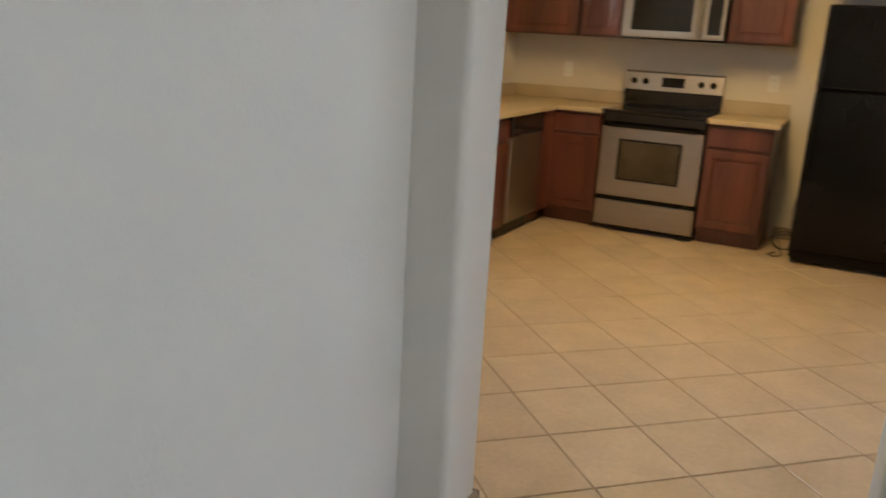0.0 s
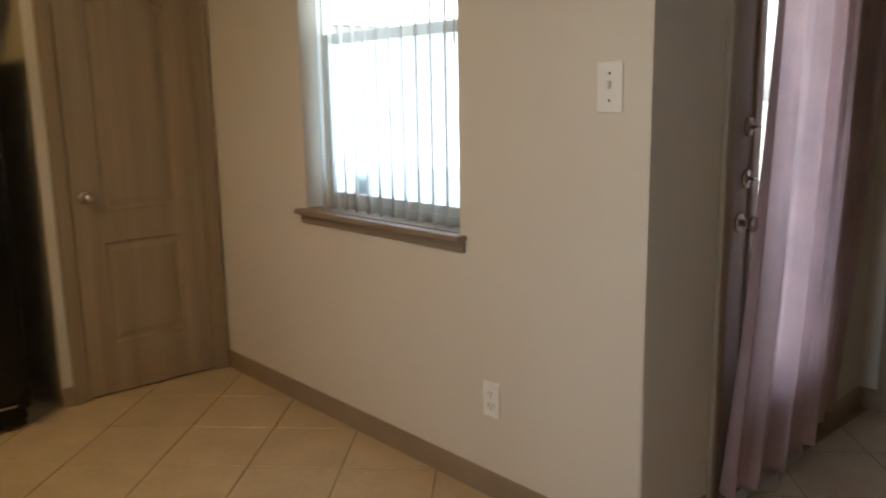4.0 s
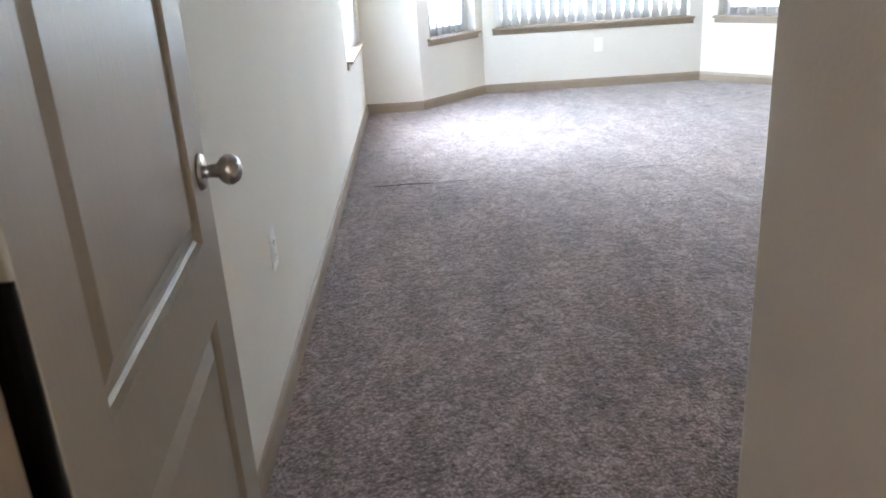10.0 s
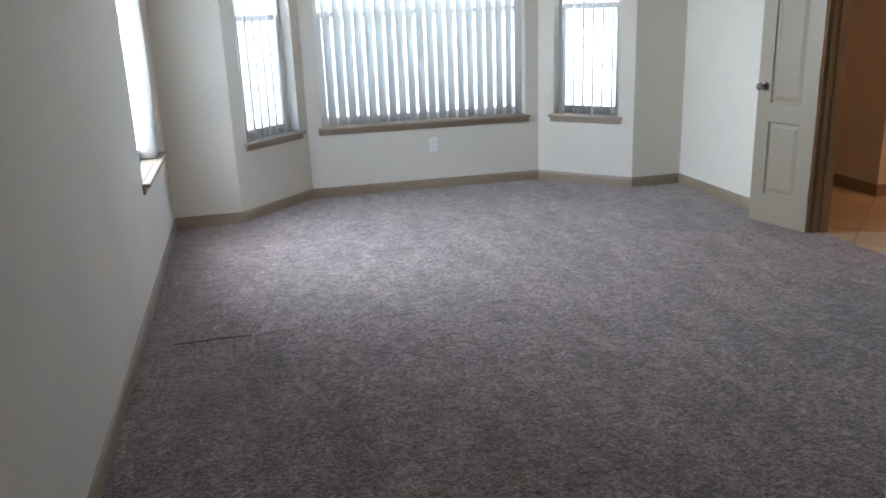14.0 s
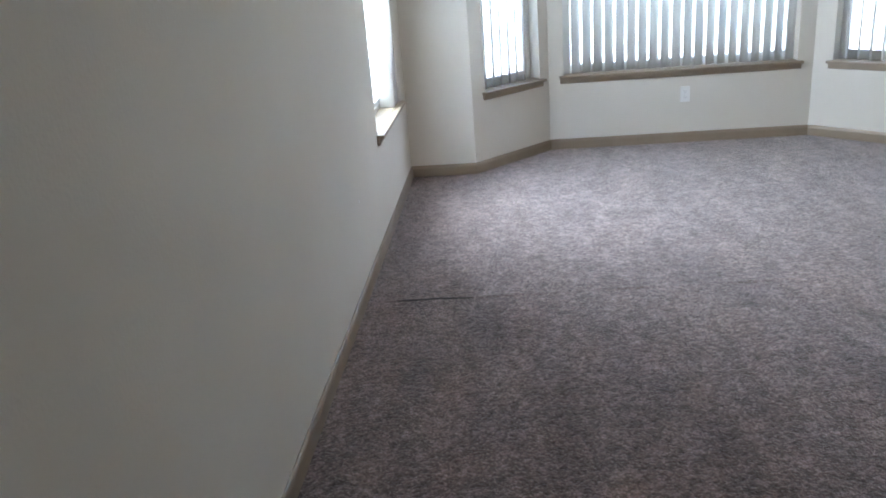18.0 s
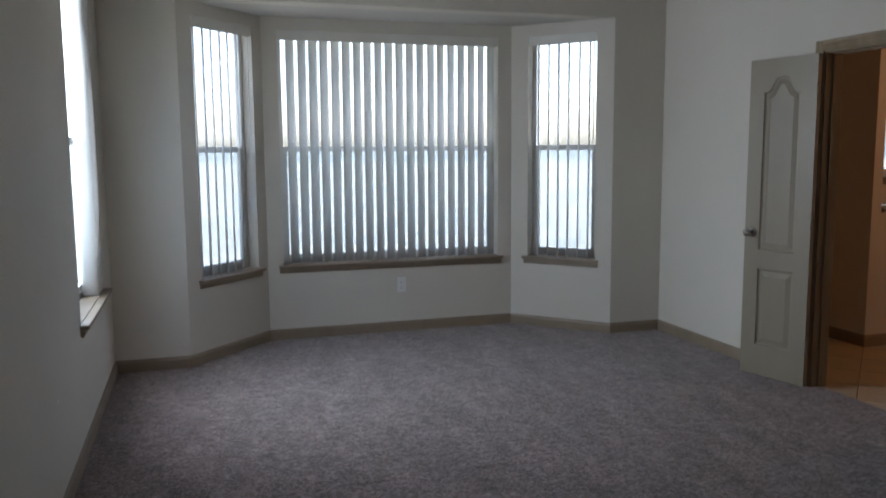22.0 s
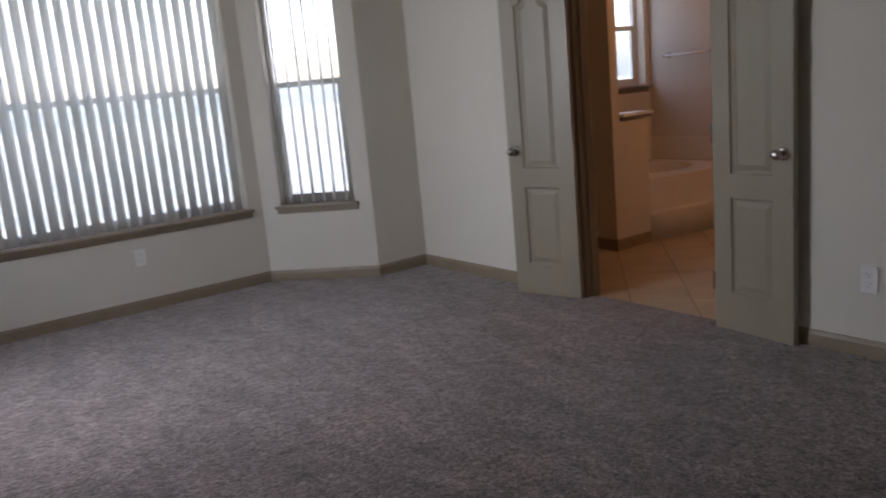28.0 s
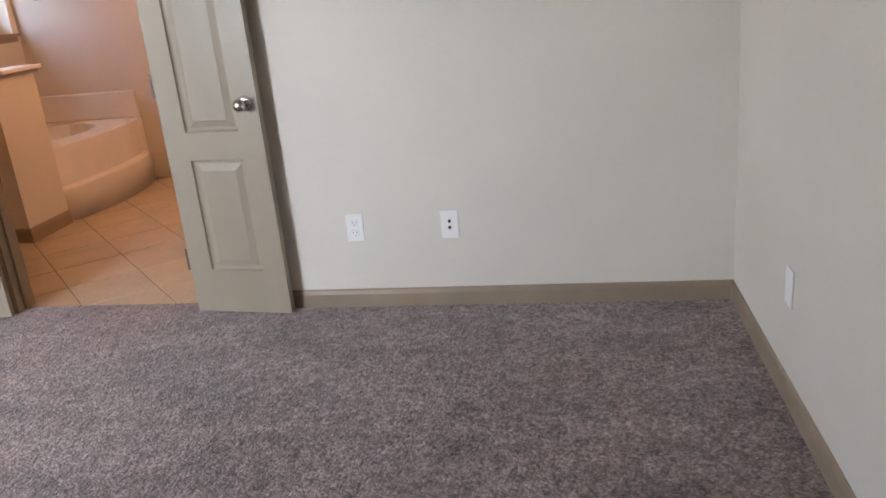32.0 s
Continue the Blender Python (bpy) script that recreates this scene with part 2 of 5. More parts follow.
    nt.links.new(times(ranged(tuft.outputs["Distance"], 0.0, 0.9, 1.0, 0.2), ranged(clump.outputs[0], 0.3, 0.7, 0.4, 1.0)), b.inputs["Height"])
    nt.links.new(b.outputs[0], bsdf.inputs["Normal"])
    return m


CARPET = carpet_material()
TILE = material("floor_tile", (0.52, 0.415, 0.285), 0.34, vary=0.06, scale=5, grain=0.06, grain_scale=40, spread=0.06, bump=0.04, bump_scale=30)
GROUT = material("grout", (0.35, 0.265, 0.175), 0.9, vary=0.12, scale=8, grain=0.2)
CHERRY = material("cherry_cabinet", (0.135, 0.042, 0.025), 0.36, vary=0.22, scale=5, grain=0.2, grain_scale=60, stretch=(1, 1, 0.08), spread=0.06, coat=0.2)
COUNTER = material("speckled_laminate", (0.50, 0.41, 0.27), 0.38, vary=0.06, scale=4, grain=0.22, grain_scale=160)
STEEL = material("brushed_steel", (0.40, 0.36, 0.31), 0.38, 1.0, vary=0.04, scale=3, grain=0.05, grain_scale=90, stretch=(1, 0.05, 1))
BLACK = material("black_enamel", (0.006, 0.0055, 0.0055), 0.13, vary=0.2, scale=3, bump=0.06, bump_scale=250, shine=0.22)
BLACKGLASS = material("black_oven_glass", (0.010, 0.009, 0.008), 0.06, vary=0.1, scale=3)
OVENGLASS = material("oven_window_glass", (0.07, 0.055, 0.035), 0.1, vary=0.2, scale=4)
# Near-black, put in place of the shade inside slots and gaps.
WHITE = material("white_plastic", (0.80, 0.79, 0.76), 0.4, vary=0.02, scale=6)
SLOT = material("slot_shade", (0.04, 0.04, 0.04), 0.6, vary=0.1)
VINYL = material("vinyl_window_frame", (0.72, 0.71, 0.68), 0.45, vary=0.03, scale=5)
SLAT = material("vinyl_blind_slat", (0.80, 0.79, 0.76), 0.55, vary=0.03, scale=9, stretch=(1, 1, 0.2), translucent=0.36)
VALANCE = material("vinyl_valance", (0.74, 0.71, 0.65), 0.5, vary=0.03, scale=6)
NICKEL = material("satin_nickel", (0.52, 0.49, 0.46), 0.24, 1.0, vary=0.05, scale=12)
CURTAIN = material("pink_curtain_cloth", (0.75, 0.585, 0.575), 0.9, vary=0.06, scale=6, bump=0.2, bump_scale=400, grain=0.08, grain_scale=500, translucent=0.36)
HEM = material("white_lining_cloth", (0.82, 0.79, 0.77), 0.9, vary=0.04, scale=8)
BRONZE = material("oiled_bronze", (0.045, 0.020, 0.014), 0.34, 0.7, vary=0.3, scale=20)
BLADE = material("mahogany_fan_blade", (0.13, 0.035, 0.022), 0.4, vary=0.25, scale=6, grain=0.15, grain_scale=50, stretch=(0.15, 1, 1), object_space=True)
# Unlit bells: glass darkened, with a slight glow for their neighbours' light.
SHADE = glow_material("frosted_glass_shade", (1.0, 0.62, 0.30), 0.008, (0.24, 0.15, 0.085))
SHADE_LIT = glow_material("lit_frosted_glass_shade", (1.0, 0.72, 0.42), 0.42, (0.9, 0.8, 0.66))
TUB = material("acrylic_tub", (0.74, 0.70, 0.64), 0.22, vary=0.03, scale=4)
GLASS = glass_material("window_glass")
SCREEN = screen_material()
RUBBER = material("black_rubber", (0.015, 0.015, 0.015), 0.7, vary=0.1)
GROUND = material("dry_lawn", (0.20, 0.19, 0.145), 0.95, vary=0.25, scale=0.6, grain=0.3, grain_scale=12)
SIDING = material("pale_house_wall", (0.72, 0.70, 0.67), 0.8, vary=0.05, scale=1)
ROOF = material("grey_roof", (0.34, 0.36, 0.38), 0.9, vary=0.1, scale=4)

# ---- helpers ----
def mesh_object(name, bm, mat, smooth=False):
    me = bpy.data.meshes.new(name)
    bm.normal_update()
    bm.to_mesh(me)
    bm.free()
    me.materials.append(mat)
    if smooth:
        for p in me.polygons:
            p.use_smooth = True
    return new(name, me)


def part(name, bm, mat, parent, label="", smooth=False, at=None):
    ob = mesh_object(name, bm, mat, smooth)
    ob.parent = parent
    if at is not None:
        ob.matrix_basis = at
    return tagged(ob, label) if label else ob


def thing(name, m, label, category, group="", kind=""):
    return tagged(_placed(new(name), m), label, category, group, kind)


def _placed(ob, m):
    ob.matrix_basis = m
    ob.empty_display_size = 0.1
    return ob


def box(x0, x1, y0, y1, z0, z1, bevel=0.0, bm=None, segments=1):
    bm = bm or bmesh.new()
    made = bmesh.ops.create_cube(bm, size=1.0)["verts"]
    for v in made:
        v.co = Vector((x0 + (v.co.x + 0.5) * (x1 - x0), y0 + (v.co.y + 0.5) * (y1 - y0), z0 + (v.co.z + 0.5) * (z1 - z0)))
    if bevel:
        edges = list({e for v in made for e in v.link_edges})
        bmesh.ops.bevel(bm, geom=edges, offset=bevel, segments=segments, affect="EDGES", profile=0.6)
    return bm


def lathe(profile, segments=20, bm=None, m=Matrix.Identity(4)):
    """A turned shape round z, from (radius, height) pairs."""
    bm = bm or bmesh.new()
    rings = []
    for r, z in profile:
        rings.append([bm.verts.new(m @ Vector((r * math.cos(a), r * math.sin(a), z))) for a in (2 * math.pi * k / segments for k in range(segments))])
    for a, b in zip(rings, rings[1:]):
        for k in range(segments):
            n = (k + 1) % segments
            bm.faces.new((a[k], a[n], b[n], b[k]))
    for ring, flip in ((rings[0], True), (rings[-1], False)):
        if (ring[0].co - ring[segments // 2].co).length > 1e-4:
            bm.faces.new(ring[::-1] if flip else ring)
    return bm


def tube(points, radius, segments=8, bm=None):
    bm = bm or bmesh.new()
    rings = []
    pts = [Vector(p) for p in points]
    for k, p in enumerate(pts):
        way = (pts[min(k + 1, len(pts) - 1)] - pts[max(k - 1, 0)]).normalized()
        q = way.to_track_quat("Z", "Y")
        rings.append([bm.verts.new(p + q @ Vector((radius * math.cos(a), radius * math.sin(a), 0))) for a in (2 * math.pi * j / segments for j in range(segments))])
    for a, b in zip(rings, rings[1:]):
        for j in range(segments):
            n = (j + 1) % segments
            bm.faces.new((a[j], a[n], b[n], b[j]))
    bm.faces.new(rings[0][::-1])
    bm.faces.new(rings[-1])
    return bm


def prism(outline, z0, z1, bm=None, bevel=0.0):
    """An upright prism over an outline of (x, y), counter-clockwise."""
    bm = bm or bmesh.new()
    low = [bm.verts.new((x, y, z0)) for x, y in outline]
    high = [bm.verts.new((x, y, z1)) for x, y in outline]
    bm.faces.new(low[::-1])
    top = bm.faces.new(high)
    for k in range(len(low)):
        n = (k + 1) % len(low)
        bm.faces.new((low[k], low[n], high[n], high[k]))
    if bevel:
        bmesh.ops.bevel(bm, geom=list(top.edges), offset=bevel, segments=2, affect="EDGES", profile=0.6)
    return bm


def run_frame(p0, p1):
    """x along the run from p0 to p1, y to its left (away from the room), z up."""
    d = Vector((p1[0] - p0[0], p1[1] - p0[1]))
    a = math.atan2(d.y, d.x)
    return Matrix.Translation((p0[0], p0[1], 0)) @ Matrix.Rotation(a, 4, "Z"), d.length


def wall(name, p0, p1, thick, z0, z1, holes=(), mat=PAINT, start=0.0, end=0.0, rounded=()):
    """A wall whose room face runs from p0 to p1; holes are (s0, s1, z0, z1); rounded are the s of ends with bullnose corners."""
    m, length = run_frame(p0, p1)
    xs = sorted({-start, length + end, *(v for h in holes for v in h[:2])})
    zs = sorted({z0, z1, *(v for h in holes for v in h[2:])})
    solid = {}
    for i in range(len(xs) - 1):
        for k in range(len(zs) - 1):
            cx, cz = (xs[i] + xs[i + 1]) / 2, (zs[k] + zs[k + 1]) / 2
            solid[i, k] = not any(a < cx < b and c < cz < d for a, b, c, d in holes)
    bm = bmesh.new()
    pool = {}

    def v(x, y, z):
        key = (round(x, 5), round(y, 5), round(z, 5))
        if key not in pool:
            pool[key] = bm.verts.new((x, y, z))
        return pool[key]

    for (i, k), full in solid.items():
        if not full:
            continue
        a, b, c, d = xs[i], xs[i + 1], zs[k], zs[k + 1]
        bm.faces.new((v(a, 0, c), v(b, 0, c), v(b, 0, d), v(a, 0, d)))
        bm.faces.new((v(b, thick, c), v(a, thick, c), v(a, thick, d), v(b, thick, d)))
        if not solid.get((i - 1, k)):
            bm.faces.new((v(a, thick, c), v(a, 0, c), v(a, 0, d), v(a, thick, d)))
        if not solid.get((i + 1, k)):
            bm.faces.new((v(b, 0, c), v(b, thick, c), v(b, thick, d), v(b, 0, d)))
        if not solid.get((i, k - 1)):
            bm.faces.new((v(a, thick, c), v(b, thick, c), v(b, 0, c), v(a, 0, c)))
        if not solid.get((i, k + 1)):
            bm.faces.new((v(a, 0, d), v(b, 0, d), v(b, thick, d), v(a, thick, d)))
    for s, sides in rounded:
        edges = [e for e in bm.edges if all(abs(q.co.x - s) < 1e-4 and any(abs(q.co.y - y) < 1e-4 for y in sides) for q in e.verts) and abs(e.verts[0].co.y - e.verts[1].co.y) < 1e-4]
        bmesh.ops.bevel(bm, geom=edges, offset=0.02, segments=4, affect="EDGES", profile=0.5)
    ob = mesh_object(name, bm, mat)
    ob.matrix_basis = m
    return tagged(ob, kind="structure")


def baseboard(name, p0, p1, gaps=(), height=0.09, start=0.0, end=0.0, z=0.0):
    m, length = run_frame(p0, p1)
    bm = bmesh.new()
    cuts = [-start, *(v for g in sorted(gaps) for v in g), length + end]
    for a, b in zip(cuts[::2], cuts[1::2]):
        if b - a < 0.01:
            continue
        prof = [(-0.013, 0), (-0.013, height - 0.022), (-0.008, height - 0.006), (-0.003, height), (-0.0005, height), (-0.0005, 0)]
        low = [bm.verts.new((a, y, z + h)) for y, h in prof]
        high = [bm.verts.new((b, y, z + h)) for y, h in prof]
        for k in range(len(prof)):
            n = (k + 1) % len(prof)
            bm.faces.new((low[k], high[k], high[n], low[n]))
        bm.faces.new(low)
        bm.faces.new(high[::-1])
    ob = mesh_object(name, bm, TRIM)
    ob.matrix_basis = m
    return tagged(ob, kind="structure")


def offset_loop(loop, d):
    """An outline (counter-clockwise) moved inwards by d."""
    out = []
    for k in range(len(loop)):
        a, b, c = Vector(loop[k - 1]), Vector(loop[k]), Vector(loop[(k + 1) % len(loop)])
        u, w = (b - a).normalized(), (c - b).normalized()
        n1, n2 = Vector((-u.y, u.x)), Vector((-w.y, w.x))
        n = n1 + n2
        out.append(tuple(b + n * (d / max(0.3, n.dot(n1)))))
    return out


def panel_outline(x0, x1, z0, z1, arch=0.0):
    if not arch:
        return [(x0, z0), (x1, z0), (x1, z1), (x0, z1)]
    top = []
    for k in range(13):
        f = 1 - k / 12
        rise = max(0.0, min(1.0, (0.5 - abs(f - 0.5) - 0.10) / 0.28))
        top.append((x0 + f * (x1 - x0), z1 - arch + arch * (3 * rise**2 - 2 * rise**3)))
    return [(x0, z0), (x1, z0), *top]


def face_with_holes(bm, outer, holes, y, flip):
    edges = []
    loops = []
    for loop in (outer, *holes):
        vs = [bm.verts.new((x, y, z)) for x, z in loop]
        loops.append(vs)
        edges += [bm.edges.new((vs[k], vs[(k + 1) % len(vs)])) for k in range(len(vs))]
    made = bmesh.ops.triangle_fill(bm, use_beauty=True, edges=edges)["geom"]
    for f in made:
        if isinstance(f, bmesh.types.BMFace):
            f.normal_update()
            if (f.normal.y > 0) != flip:
                f.normal_flip()
    return loops


def door_leaf(parent, width, height, thick, panels, mat=DOOR, name="slab"):
    """A moulded door: x from 0 to width, y from 0 to thick, z up, with raised panels on both faces."""
    bm = bmesh.new()
    outer = [(0, 0), (width, 0), (width, height), (0, height)]
    fronts = face_with_holes(bm, outer, panels, 0.0, False)[0]
    backs = face_with_holes(bm, outer, panels, thick, True)[0]
    for k in range(4):
        n = (k + 1) % 4
        bm.faces.new((fronts[k], backs[k], backs[n], fronts[n])[::-1])
    bmesh.ops.recalc_face_normals(bm, faces=[f for f in bm.faces if len(f.verts) == 4])
    slab = part(name, bm, mat, parent)
    for loop in panels:
        bm = bmesh.new()
        for y0, way in ((0.0, 1), (thick, -1)):
            steps = [(0, 0), (0.003, 0.009), (0.010, 0.0125), (0.020, 0.0125), (0.024, 0.011), (0.048, 0.003)]
            rings = [[bm.verts.new((x, y0 + way * dy, z)) for x, z in offset_loop(loop, dx)] for dx, dy in steps]
            for a, b in zip(rings, rings[1:]):
                for k in range(len(a)):
                    n = (k + 1) % len(a)
                    q = (a[k], a[n], b[n], b[k])
                    bm.faces.new(q if way > 0 else q[::-1])
            bm.faces.new(rings[-1] if way > 0 else rings[-1][::-1])
        part("panel", bm, mat, parent)
    return slab


def knob_set(parent, x, y, z, way, name="knob"):
    """A round door knob with its rose, standing out from the face at y."""
    m = Matrix.Translation((x, y, z)) @ Matrix.Rotation(radians(90 if way < 0 else -90), 4, "X")
    k = part(name, lathe([(0.0, 0.072), (0.010, 0.071), (0.020, 0.066), (0.026, 0.056), (0.027, 0.047), (0.022, 0.038), (0.013, 0.031), (0.011, 0.014), (0.013, 0.006)][::-1], 20), NICKEL, parent, "satin nickel knob", True, m)
    part("rose", lathe([(0.032, 0.0), (0.032, 0.004), (0.028, 0.009), (0.013, 0.010)], 20), NICKEL, k, smooth=True)
    return k


def deadbolt(parent, x, y, z, way):
    m = Matrix.Translation((x, y, z)) @ Matrix.Rotation(radians(90 if way < 0 else -90), 4, "X")
    b = part("deadbolt", lathe([(0.032, 0.0), (0.032, 0.006), (0.027, 0.012), (0.010, 0.014), (0.010, 0.020), (0.0, 0.020)], 20), NICKEL, parent, "round thumb-turn deadbolt", True, m)
    part("thumb_turn", box(-0.016, 0.016, -0.004, 0.004, 0.018, 0.036, 0.003), NICKEL, b)
    return b


def casing_profile_bar(bm, a, b, inward, depth_dir, width):
    """A moulded casing bar from a to b; inward points from its outer to its inner edge, depth_dir out of the wall."""
    prof = [(width * u, d) for u, d in ((0, 0.0005), (0, 0.016), (0.1, 0.019), (0.32, 0.019), (0.42, 0.014), (0.64, 0.014), (0.74, 0.010), (0.94, 0.010), (1, 0.006), (1, 0.0005))]
    a, b, inward, depth_dir = Vector(a), Vector(b), Vector(inward), Vector(depth_dir)
    low = [bm.verts.new(a + inward * u + depth_dir * w) for u, w in prof]
    high = [bm.verts.new(b + inward * u + depth_dir * w) for u, w in prof]
    fs = []
    for k in range(len(prof)):
        n = (k + 1) % len(prof)
        fs.append(bm.faces.new((low[k], high[k], high[n], low[n])))
    fs += [bm.faces.new(low), bm.faces.new(high[::-1])]
    bmesh.ops.recalc_face_normals(bm, faces=fs)


def door_frame(name, m, width, height, thick, label, both=True, stop_at=0.045, w=0.062):
    """Jambs, stop and casings round an opening: x from 0 to width along the wall, y from 0 (room face) to thick."""
    fr = tagged(_placed(new(name), m), label, "door frame", kind="structure")
    t = 0.018
    part("jamb", box(0.001, t, -0.002, thick + 0.002, 0, height, 0.002), CASING, fr)
    part("jamb", box(width - t, width - 0.001, -0.002, thick + 0.002, 0, height, 0.002), CASING, fr)
    part("head_jamb", box(t, width - t, -0.002, thick + 0.002, height - t, height - 0.001, 0.002), CASING, fr)
    bm = box(t, t + 0.011, stop_at, stop_at + 0.032, 0, height - t, 0.003)
    box(width - t - 0.011, width - t, stop_at, stop_at + 0.032, 0, height - t, 0.003, bm)
    box(t + 0.011, width - t - 0.011, stop_at, stop_at + 0.032, height - t - 0.011, height - t, 0.003, bm)
    part("stop", bm, CASING, fr)
    for y, out in ((-0.002, -1),) + (((thick + 0.002, 1),) if both else ()):
        bm = bmesh.new()
        casing_profile_bar(bm, (0.006 - w, y, 0), (0.006 - w, y, height + w - 0.006), (1, 0, 0), (0, out, 0), w)
        part("casing", bm, CASING, fr)
        bm = bmesh.new()
        casing_profile_bar(bm, (width - 0.006 + w, y, 0), (width - 0.006 + w, y, height + w - 0.006), (-1, 0, 0), (0, out, 0), w)
        part("casing", bm, CASING, fr)
        bm = bmesh.new()
        casing_profile_bar(bm, (0.006, y, height + w - 0.006), (width - 0.006, y, height + w - 0.006), (0, 0, -1), (0, out, 0), w)
        part("head_casing", bm, CASING, fr)
    return fr


def window(name, m, s0, s1, z0, z1, thick=0.15, rail=0.5, label="white vinyl single-hung window in a painted wall"):
    """A single-hung window set towards the outside of its hole, with a stained stool and apron on the room side."""
    w = tagged(_placed(new(name), m @ Matrix.Translation((s0, 0, z0))), label, "window", kind="structure")
    W, H, d = s1 - s0, z1 - z0, thick - 0.055
    f = 0.035
    bm = box(0.001, f, d, thick - 0.005, 0.001, H - 0.001)
    box(W - f, W - 0.001, d, thick - 0.005, 0.001, H - 0.001, 0, bm)
    box(f, W - f, d, thick - 0.005, 0.001, f, 0, bm)
    box(f, W - f, d, thick - 0.005, H - f, H - 0.001, 0, bm)
    part("window_frame", bm, VINYL, w)
    zr = H * rail
    part("meeting_rail", box(f, W - f, d + 0.004, d + 0.034, zr - 0.022, zr + 0.022, 0.003), VINYL, w)
    bm = box(f, f + 0.028, d + 0.006, d + 0.030, f, zr - 0.022)
    box(W - f - 0.028, W - f, d + 0.006, d + 0.030, f, zr - 0.022, 0, bm)
    box(f + 0.028, W - f - 0.028, d + 0.006, d + 0.030, f, f + 0.034, 0, bm)
    part("lower_sash", bm, VINYL, w)
    for za, zb, y in ((f + 0.034, zr - 0.022, d + 0.018), (zr + 0.022, H - f, d + 0.026)):
        p = part("pane", box(f + 0.002, W - f - 0.002, y, y + 0.004, za, zb), GLASS, w)
        p.visible_shadow = False
    sc = part("insect_screen", box(f, W - f, thick - 0.012, thick - 0.010, f, zr), SCREEN, w)
    sc.visible_shadow = False
    part("window_sill", box(-0.036, W + 0.036, -0.045, -0.0005, -0.022, 0.0, 0.005, None, 2), TRIM, w, "taupe painted wood stool")
    part("sill_board", box(0.001, W - 0.001, -0.0004, d - 0.001, -0.0005, 0.003), TRIM, w)
    part("apron", box(-0.03, W + 0.03, -0.016, -0.0005, -0.062, -0.0225, 0.004), TRIM, w)
    return w


def slat_mesh(height, width=0.089):
    bm = bmesh.new()
    rows = []
    for z in (0.0, height):
        rows.append([[bm.verts.new((u * width / 2, 0.008 * (1 - u * u) + t, z)) for u in (-1, -0.5, 0, 0.5, 1)] for t in (0, 0.0012)])
    for side in (0, 1):
        a, b = rows[0][side], rows[1][side]
        for k in range(4):
            q = (a[k], a[k + 1], b[k + 1], b[k])
            bm.faces.new(q if side == 0 else q[::-1])
    for k in (0, 4):
        bm.faces.new((rows[0][0][k], rows[0][1][k], rows[1][1][k], rows[1][0][k]))
    for r in rows:
        for k in range(4):
            bm.faces.new((r[0][k], r[0][k + 1], r[1][k + 1], r[1][k]))
    bmesh.ops.recalc_face_normals(bm, faces=bm.faces[:])
    me = bpy.data.meshes.new("slat")
    bm.to_mesh(me)
    bm.free()
    me.materials.append(SLAT)
    for p in me.polygons:
        p.use_smooth = True
    return me


def blind(m, s0, s1, z0, z1, pitch, turn, label, first=0.05, last=0.05, depth=0.045):
    """A vertical blind hung inside a window's hole; turn is each slat's angle to the window."""
    b = thing("vertical_blind", m @ Matrix.Translation((s0, depth, z0)), label, "window blind")
    W, H = s1 - s0, z1 - z0
    bm = box(0.004, W - 0.004, -0.042, -0.036, H - 0.078, H - 0.002, 0.002)
    part("valance", bm, VALANCE, b, "cream valance over the slats")
    part("headrail", box(0.01, W - 0.01, -0.02, 0.022, H - 0.04, H - 0.004, 0.003), VALANCE, b)
    me = slat_mesh(H - 0.075)
    n = int((W - first - last) / pitch)
    for k in range(n + 1):
        s = new("slat", me)
        s.parent = b
        s.matrix_basis = pose(first + k * pitch, 0.0, 0.008, random.uniform(-0.15, 0.15), random.uniform(-0.12, 0.12), turn + random.uniform(-3, 3))
    part("wand", tube([(W - 0.03, -0.03, H - 0.06), (W - 0.03, -0.032, H * 0.45)], 0.004, 6), VINYL, b)
    return b


def plate(m, kind, label, size=1.08):
    """A wall plate: x along the wall, y into it, centred at the pose."""
    p = thing("outlet" if kind != "switch" else "light_switch", m @ Matrix.Diagonal((size, 1, size, 1)), label, "outlet" if kind != "switch" else "switch")
    part("cover_plate", box(-0.035, 0.035, -0.006, -0.0005, -0.057, 0.057, 0.003, None, 2), WHITE, p)
    if kind == "outlet":
        for z in (-0.021, 0.021):
            r = part("receptacle", box(-0.016, 0.016, -0.0085, -0.006, z - 0.0135, z + 0.0135, 0.003), WHITE, p)
            bm = box(-0.0075, -0.0055, -0.0092, -0.0084, z - 0.002, z + 0.007)
            box(0.0055, 0.0075, -0.0092, -0.0084, z - 0.001, z + 0.006, 0, bm)
            box(-0.002, 0.002, -0.0092, -0.0084, z - 0.010, z - 0.006, 0, bm)
            part("slot", bm, SLOT, r)
    elif kind == "switch":
        part("toggle", box(-0.005, 0.005, -0.017, -0.005, -0.004, 0.014, 0.002), WHITE, p)
        for z in (-0.03, 0.03):
            part("screw", lathe([(0.0035, 0), (0.003, 0.001), (0, 0.001)], 8, None, Matrix.Translation((0, -0.0062, z)) @ Matrix.Rotation(radians(90), 4, "X")), NICKEL, p)
    elif kind == "cable":
        for z in (-0.012, 0.014):
            part("jack", lathe([(0.006, 0), (0.006, 0.006), (0.003, 0.008), (0.0, 0.008)], 10, None, Matrix.Translation((0, -0.006, z)) @ Matrix.Rotation(radians(90), 4, "X")), BRONZE, p)
    return p

